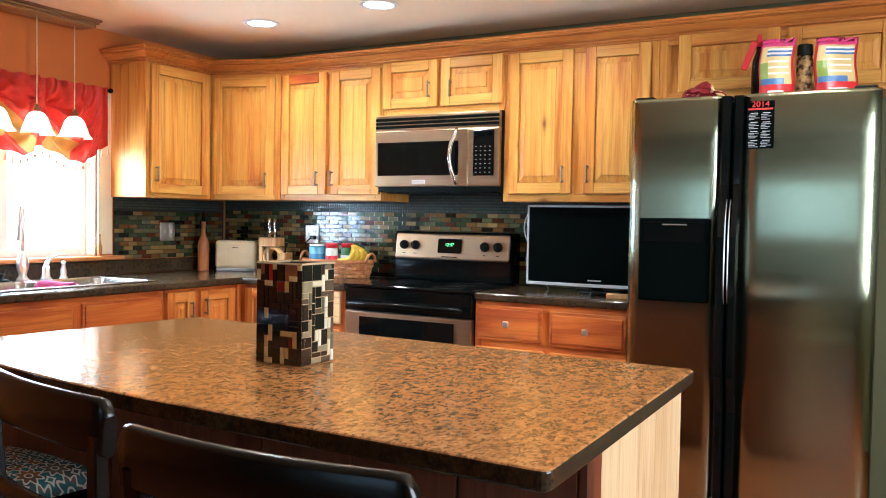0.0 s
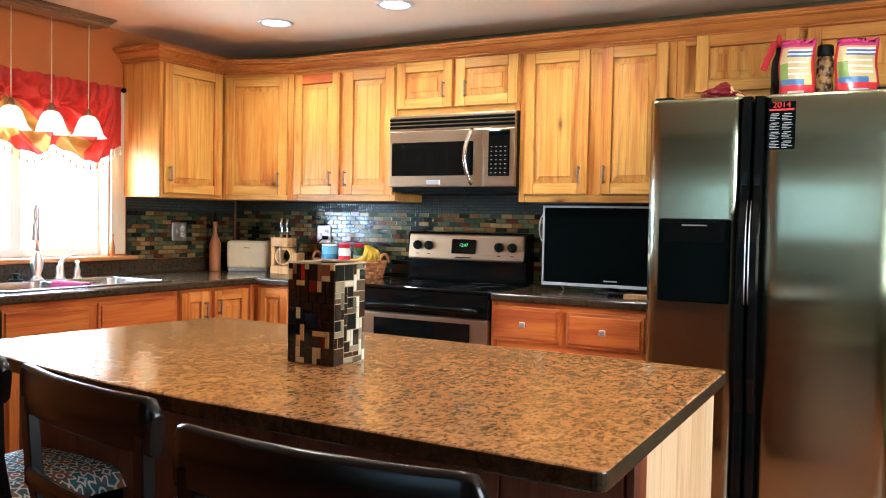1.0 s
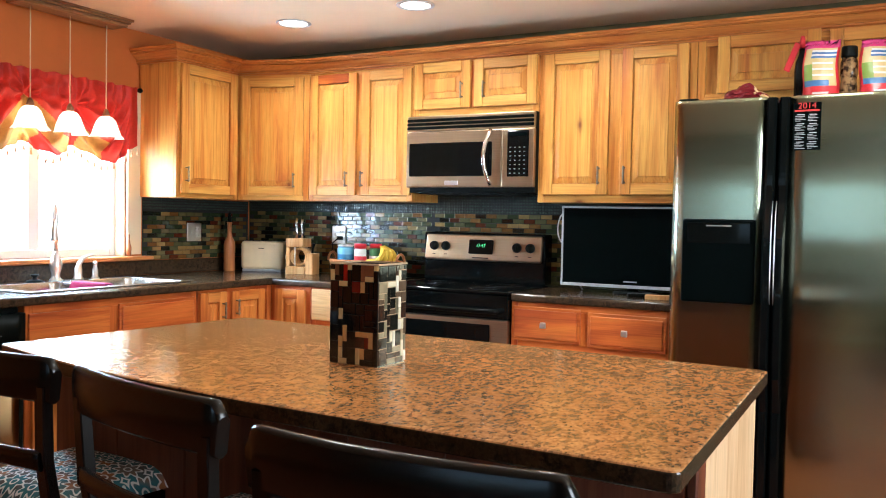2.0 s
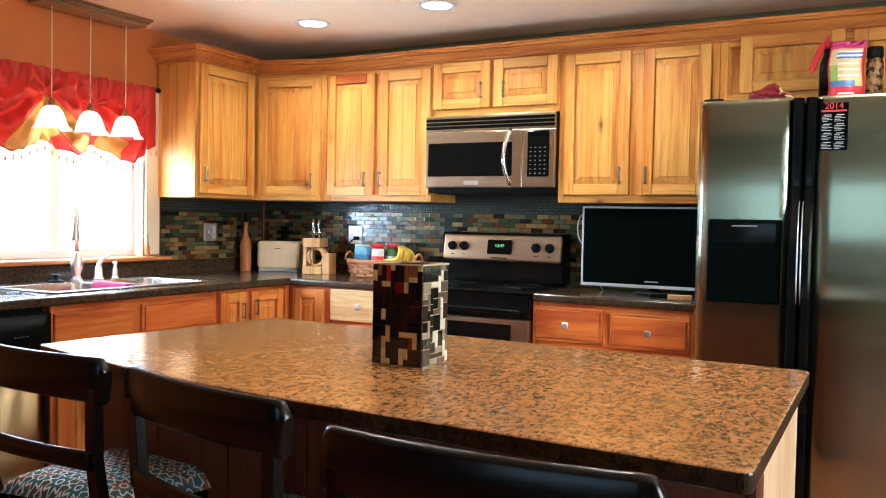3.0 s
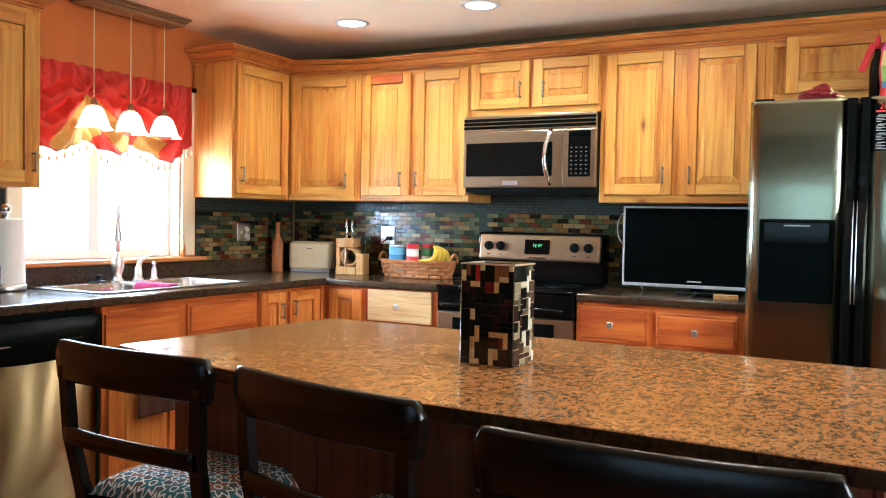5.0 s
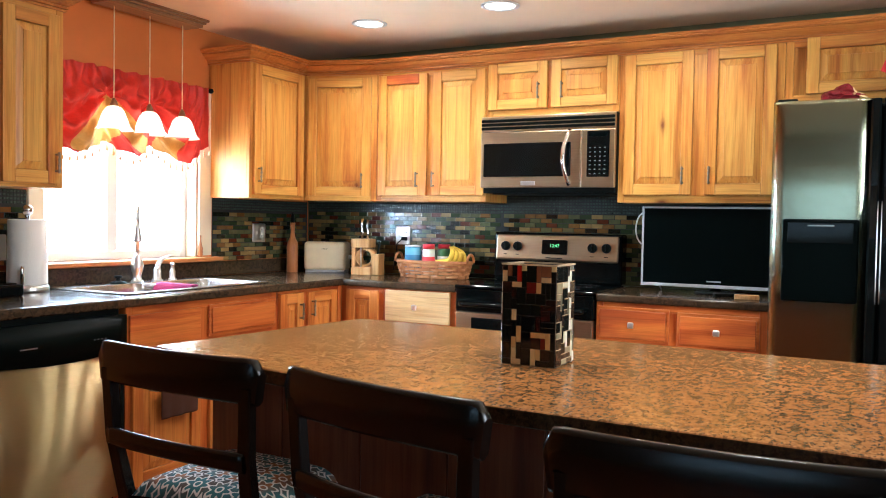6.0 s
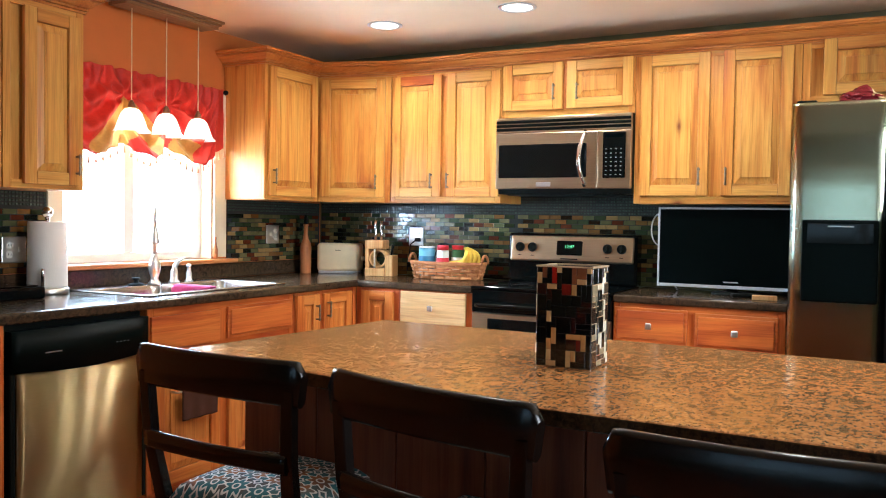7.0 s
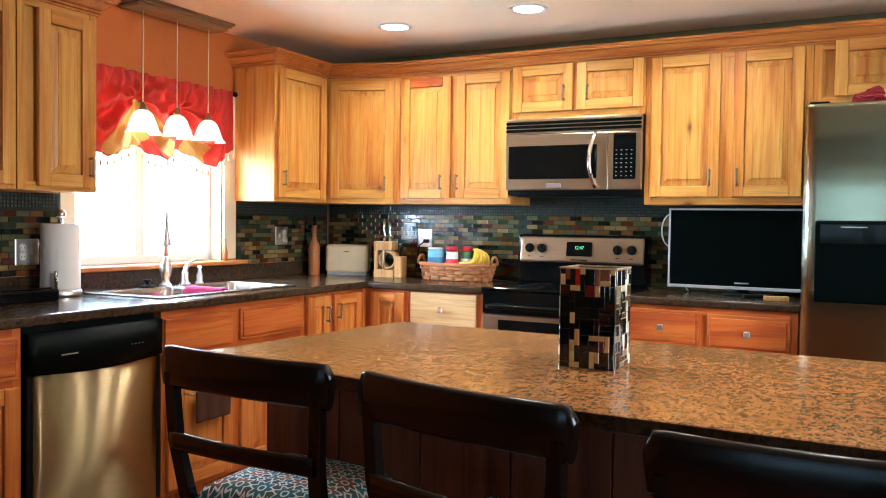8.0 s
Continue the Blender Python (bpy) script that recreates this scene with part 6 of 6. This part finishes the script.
for c in range(2):
    for r in range(4):
        bm = bmesh.new()
        x0, z0 = -0.043 + c * 0.046, 0.044 - r * 0.036
        box(bm, x0 + 0.006, x0 + 0.034, -0.0008, -0.0001, z0, z0 + 0.003)
        for q in range(4):
            wq = (0.034, 0.026, 0.038, 0.020)[(q + r + c) % 4]
            box(bm, x0, x0 + wq, -0.0008, -0.0001, z0 - 0.0062 - q * 0.0060, z0 - 0.0042 - q * 0.0060)
        part("month_bars", bm, grey_plastic, cal, "small pale bars")

FT = FZ - 0.0145                           # top of the refrigerator's casing
bm = bmesh.new()
box(bm, 0.30, 0.74, 4.02, 4.34, 0, 0.012, 0.004, 2)
single("tray", bm, black_plastic, "thin black tray on top of the refrigerator", "tray", pose(0, 0, FT + 0.0005))
pouch_pink = plain("pouch_pink", (0.62, 0.05, 0.20), 0.3)
pouch_cream = plain("pouch_cream", (0.62, 0.47, 0.20), 0.35)
pouch_blue = plain("pouch_blue", (0.06, 0.16, 0.38), 0.35)
pouch_green = plain("pouch_green", (0.22, 0.32, 0.05), 0.35)
pouch_red = plain("pouch_red", (0.62, 0.02, 0.03), 0.3)
POUCH = [pouch_pink, pouch_cream, pouch_blue, pouch_green, pouch_red, white_print]


def pouch(m, w, h, lean):
    """A filled stand-up pouch with printed bands; its front looks towards -y."""
    bm = bmesh.new()
    nx, nz = 16, 30
    rows = {}
    for side in (-1, 1):
        for j in range(nz + 1):
            v = j / nz
            for i in range(nx + 1):
                u = i / nx
                belly = 0.042 * (1 - v) ** 0.55 * math.sin(math.pi * min(1, max(0, u))) ** 0.6 if v < 0.93 else 0.0
                crease = 0.003 * noise.noise(Vector((u * 7, v * 9, side * 3.1)))
                wob = 0.004 * math.sin(v * 8)
                on_edge = i in (0, nx) or j == nz
                rows[side, i, j] = bm.verts.new((w * (u - 0.5) * (1 - 0.05 * v) + wob, side * belly + (0 if on_edge else crease) + lean * v, h * v + 0.003 * math.sin(u * 6) * v))
        for j in range(nz):
            for i in range(nx):
                f = bm.faces.new([rows[side, p, q] for p, q in ((i, j), (i + 1, j), (i + 1, j + 1), (i, j + 1))])
                f.smooth = True
                u, v = (i + 0.5) / nx, (j + 0.5) / nz
                k = 1
                if v > 0.86:
                    k = 0
                elif v < 0.24 or u < 0.07 or u > 0.93:
                    k = 4
                    if 0.3 < u < 0.75 and 0.09 < v < 0.15:
                        k = 5
                elif v < 0.34 and 0.08 < u < 0.75:
                    k = 2
                elif v < 0.60 and u < 0.30:
                    k = 3
                elif 0.71 < v < 0.85 and 0.22 < u < 0.92:
                    k = 2 if int(v * 30) % 2 else 5
                elif 0.35 < v < 0.66 and 0.34 < u < 0.9 and int(v * 30) % 3 == 0:
                    k = 5
                f.material_index = k
    bmesh.ops.remove_doubles(bm, verts=bm.verts, dist=0.0004)
    return single("snack_pouch", bm, POUCH, "pink and cream stand-up snack pouch on the refrigerator", "snack pouch", m, "snack pouches")


pouch(pose(0.428, 4.110, FT + 0.0127, 0, 0, -6), 0.142, 0.252, 0.018)
pouch(pose(0.652, 4.110, FT + 0.0127, 0, 0, 8), 0.160, 0.240, 0.022)
bt2 = thing("sauce_bottle", "dark sauce bottle with a red pouring cap", "bottle", pose(0.350, 4.185, FT + 0.0127) @ Matrix.Diagonal((1, 1, 1.15, 1)))
bm = bmesh.new()
lathe(bm, [(0, 0), (0.028, 0), (0.030, 0.006), (0.030, 0.12), (0.026, 0.155), (0.013, 0.185), (0.012, 0.205), (0, 0.206)], 20)
part("body", bm, black_gloss, bt2, "dark glass body")
bm = bmesh.new()
lathe(bm, [(0, 0), (0.015, 0), (0.015, 0.018), (0.011, 0.028), (0.008, 0.045), (0, 0.046)], 16, 0, 0, 0.2065)
part("cap", bm, pouch_red, bt2, "red cap")
bm = bmesh.new()
box(bm, -0.013, 0.013, -0.003, 0.003, -0.055, 0.055, 0.002, 1, 0, pose(-0.038, -0.01, 0.175, 0, 24, 0))
part("tag", bm, pouch_red, bt2, "red hanging tag")
glassy, gnt2, gb2 = mat("amber_jar")
gb2.inputs["Base Color"].default_value = (0.30, 0.17, 0.06, 1)
gb2.inputs["Roughness"].default_value = 0.1
gnt2.links.new(ramp(gnt2, noise_tex(gnt2, coords(gnt2), 30, 3), [(0.4, (0.03, 0.015, 0.008)), (0.55, (0.32, 0.19, 0.08))]), gb2.inputs["Base Color"])
j2 = thing("spice_shaker", "clear brown seasoning jar with a black lid", "jar", pose(0.533, 4.150, FT + 0.0127) @ Matrix.Diagonal((1.02, 1.02, 1.12, 1)))
bm = bmesh.new()
lathe(bm, [(0, 0), (0.031, 0), (0.033, 0.006), (0.033, 0.055), (0.028, 0.075), (0.033, 0.10), (0.033, 0.14), (0.027, 0.158), (0, 0.159)], 22)
part("body", bm, glassy, j2, "brown contents behind glass")
bm = bmesh.new()
lathe(bm, [(0, 0), (0.030, 0), (0.031, 0.004), (0.030, 0.036), (0.027, 0.040), (0, 0.040)], 22, 0, 0, 0.1595)
part("lid", bm, black_plastic, j2, "black lid")
foil = plain("maroon_foil", (0.22, 0.012, 0.02), 0.18, 0.3, 0.3)
bm = bmesh.new()
bmesh.ops.create_icosphere(bm, subdivisions=4, radius=1.0)
for v in bm.verts:
    n = noise.noise(v.co * 2.3) * 0.35 + noise.noise(v.co * 6.0) * 0.18
    tall = 0.046 * (1.0 if v.co.x < 0 else 1.0 - 0.65 * min(1, v.co.x * 1.4))
    v.co = Vector((v.co.x * 0.115 * (1 + n * 0.3), v.co.y * 0.05 * (1 + n), tall * v.co.z * (1 + n) + tall))
    v.co.z = max(0.0005, v.co.z)
for f in bm.faces:
    c = f.calc_center_median()
    if c.x > 0.015 and noise.noise(c * 40) > 0.12:
        f.material_index = 1
single("foil_bag", bm, [foil, pouch_cream], "crumpled maroon foil bag on the refrigerator", "snack bag", pose(0.165, 4.10, FT + 0.0005))

# ---- backsplash tiles ----
def stone_glass(name):
    m, nt, b = mat(name)
    info = nt.nodes.new("ShaderNodeObjectInfo")
    r = nt.nodes.new("ShaderNodeValToRGB")
    r.color_ramp.interpolation = 'CONSTANT'
    stops = [(0.0, (0.034, 0.050, 0.022)), (0.20, (0.105, 0.105, 0.044)), (0.38, (0.17, 0.080, 0.022)), (0.52, (0.095, 0.022, 0.009)), (0.64, (0.010, 0.013, 0.008)), (0.76, (0.27, 0.175, 0.060)), (0.90, (0.13, 0.115, 0.050))]
    e = r.color_ramp.elements
    while len(e) < len(stops):
        e.new(0.5)
    for el, (p, c) in zip(e, stops):
        el.position, el.color = p, (*c, 1)
    nt.links.new(info.outputs["Random"], r.inputs["Fac"])
    n = noise_tex(nt, coords(nt), 30, 4)
    col = mix(nt, 0.6, r.outputs["Color"], ramp(nt, n, [(0.3, (0.55, 0.55, 0.55)), (0.7, (1, 1, 1))]), 'MULTIPLY')
    nt.links.new(col, b.inputs["Base Color"])
    rr = node(nt, "ShaderNodeMapRange")
    rr.inputs["To Min"].default_value, rr.inputs["To Max"].default_value = 0.05, 0.16
    nt.links.new(info.outputs["Random"], rr.inputs["Value"])
    nt.links.new(rr.outputs[0], b.inputs["Roughness"])
    bump(nt, b, noise_tex(nt, coords(nt), 22, 2), 0.12, 0.003)
    return m


tile_glass = stone_glass("mosaic_tile")
small_glass = plain("small_dark_glass", (0.085, 0.112, 0.090), 0.10, 0, 0.2, 0.7, 60)
PW, PH = 0.0680, 0.0262                    # tile pitch
full = tile_mesh(PW, PH, 0.005, 0.0030, "tile", tile_glass)


def splash(name, label, m, length, z0, z1, band_z, cut):
    """A tiled field with staggered tiles, and small square glass above band_z; m stands at the wall, x along it."""
    xs = sorted({0.0, length, *[c for q in cut for c in q[:2]]})
    zs = sorted({z0, z1, *[c for q in cut for c in q[2:]]})
    bm = cells(xs, zs, 0.0, 0.004, lambda x, z: not any(q[0] < x < q[1] and q[2] < z < q[3] for q in cut))
    for v in bm.verts:
        a, b, c = v.co
        v.co = (a, -c, b)
    s = single(name, bm, grout, label, "backsplash", m, kind="structure")
    j = 0
    spots = []
    z = z0 + PH / 2
    while z < band_z - PH * 0.4:
        x = (PW / 2 if j % 2 == 0 else PW) + 0.002
        while x < length - PW / 2:
            if not any(q[0] - PW * 0.3 < x < q[1] + PW * 0.3 and q[2] - 0.01 < z < q[3] + 0.01 for q in cut):
                spots.append((x, z))
            x += PW
        z += PH
        j += 1
    spots.sort(key=lambda q: -q[1])
    for x, z in spots[:300]:
        o = new("tile", full)
        o.parent = s
        o.matrix_basis = pose(x, -0.0042, z)
    if len(spots) > 300:
        rest = bmesh.new()
        for x, z in spots[300:]:
            box(rest, x - PW / 2 + 0.0015, x + PW / 2 - 0.0015, -0.0092, -0.0042, z - PH / 2 + 0.0015, z + PH / 2 - 0.0015)
        o = part("lower_tiles", rest, tile_glass, s, "lowest rows of mosaic tiles")
        tagged(o, kind="stuff")
    verts, faces = [], []
    p, g = 0.0172, 0.0030
    nzr = int((z1 - band_z) / p)
    for jj in range(nzr):
        for ii in range(int(length / p)):
            cx, cz = (ii + 0.5) * p, band_z + (jj + 0.5) * p
            if any(q[0] < cx < q[1] and q[2] < cz < q[3] for q in cut):
                continue
            a = p / 2 - g
            tx, tz = rng.uniform(-0.0004, 0.0004), rng.uniform(-0.0004, 0.0004)
            k = len(verts)
            for sx, sz in ((-1, -1), (1, -1), (1, 1), (-1, 1)):
                verts.append((cx + sx * a, -0.0041, cz + sz * a))
            for sx, sz in ((-1, -1), (1, -1), (1, 1), (-1, 1)):
                verts.append((cx + sx * a * 0.88, -0.0080 + sx * tx + sz * tz, cz + sz * a * 0.88))
            faces.append((k + 4, k + 5, k + 6, k + 7))
            for q in range(4):
                faces.append((k + q, k + (q + 1) % 4, k + 4 + (q + 1) % 4, k + 4 + q))
    me = bpy.data.meshes.new("small_tiles")
    me.from_pydata(verts, [], faces)
    me.materials.append(small_glass)
    o = new("small_tiles", me)
    o.parent = s
    tagged(o, "band of small square dark glass tiles", kind="stuff")
    return s


BZ = 1.322
splash("backsplash", "glossy brick mosaic backsplash beside the range", pose(XW + 0.014, YW - 0.001, 0), 1.448, CZ + 0.002, UZ0 - 0.001, BZ + 0.010, [])
splash("backsplash", "glossy brick mosaic backsplash behind range and television", pose(XW + 0.0141 + 1.448, YW - 0.001, 0), 1.55, CZ + 0.002, 1.44, BZ + 0.010, [])
splash("backsplash", "brick mosaic of brown and grey glass beside the window", pose(XW + 0.001, 3.775, 0, 0, 0, FACE_LEFT), 0.905, CZ + 0.087, UZ0 - 0.001, BZ, [])
splash("backsplash", "brick mosaic of brown and grey glass under the end cabinet", pose(XW + 0.001, 1.55, 0, 0, 0, FACE_LEFT), 1.062, CZ + 0.087, UZ0 - 0.001, BZ, [])

# ---- floor boards ----
board_meshes = []
for L in (0.9, 1.3, 1.7):
    bm = bmesh.new()
    box(bm, 0, 0.0815, 0, L - 0.002, -0.0115, 0, 0.0012, 1)
    board_meshes.append((L, finish("plank", bm, floor_wood)))
for k in range(42):
    x = -2.42 + k * 0.0827
    y = -0.6 - rng.random() * 0.8
    while y < 4.0:
        L, me = board_meshes[rng.randrange(3)]
        if y + L > YW - 0.01:
            break
        o = new("plank", me)
        o.parent = floor
        o.matrix_basis = pose(x, y, 0)
        y += L
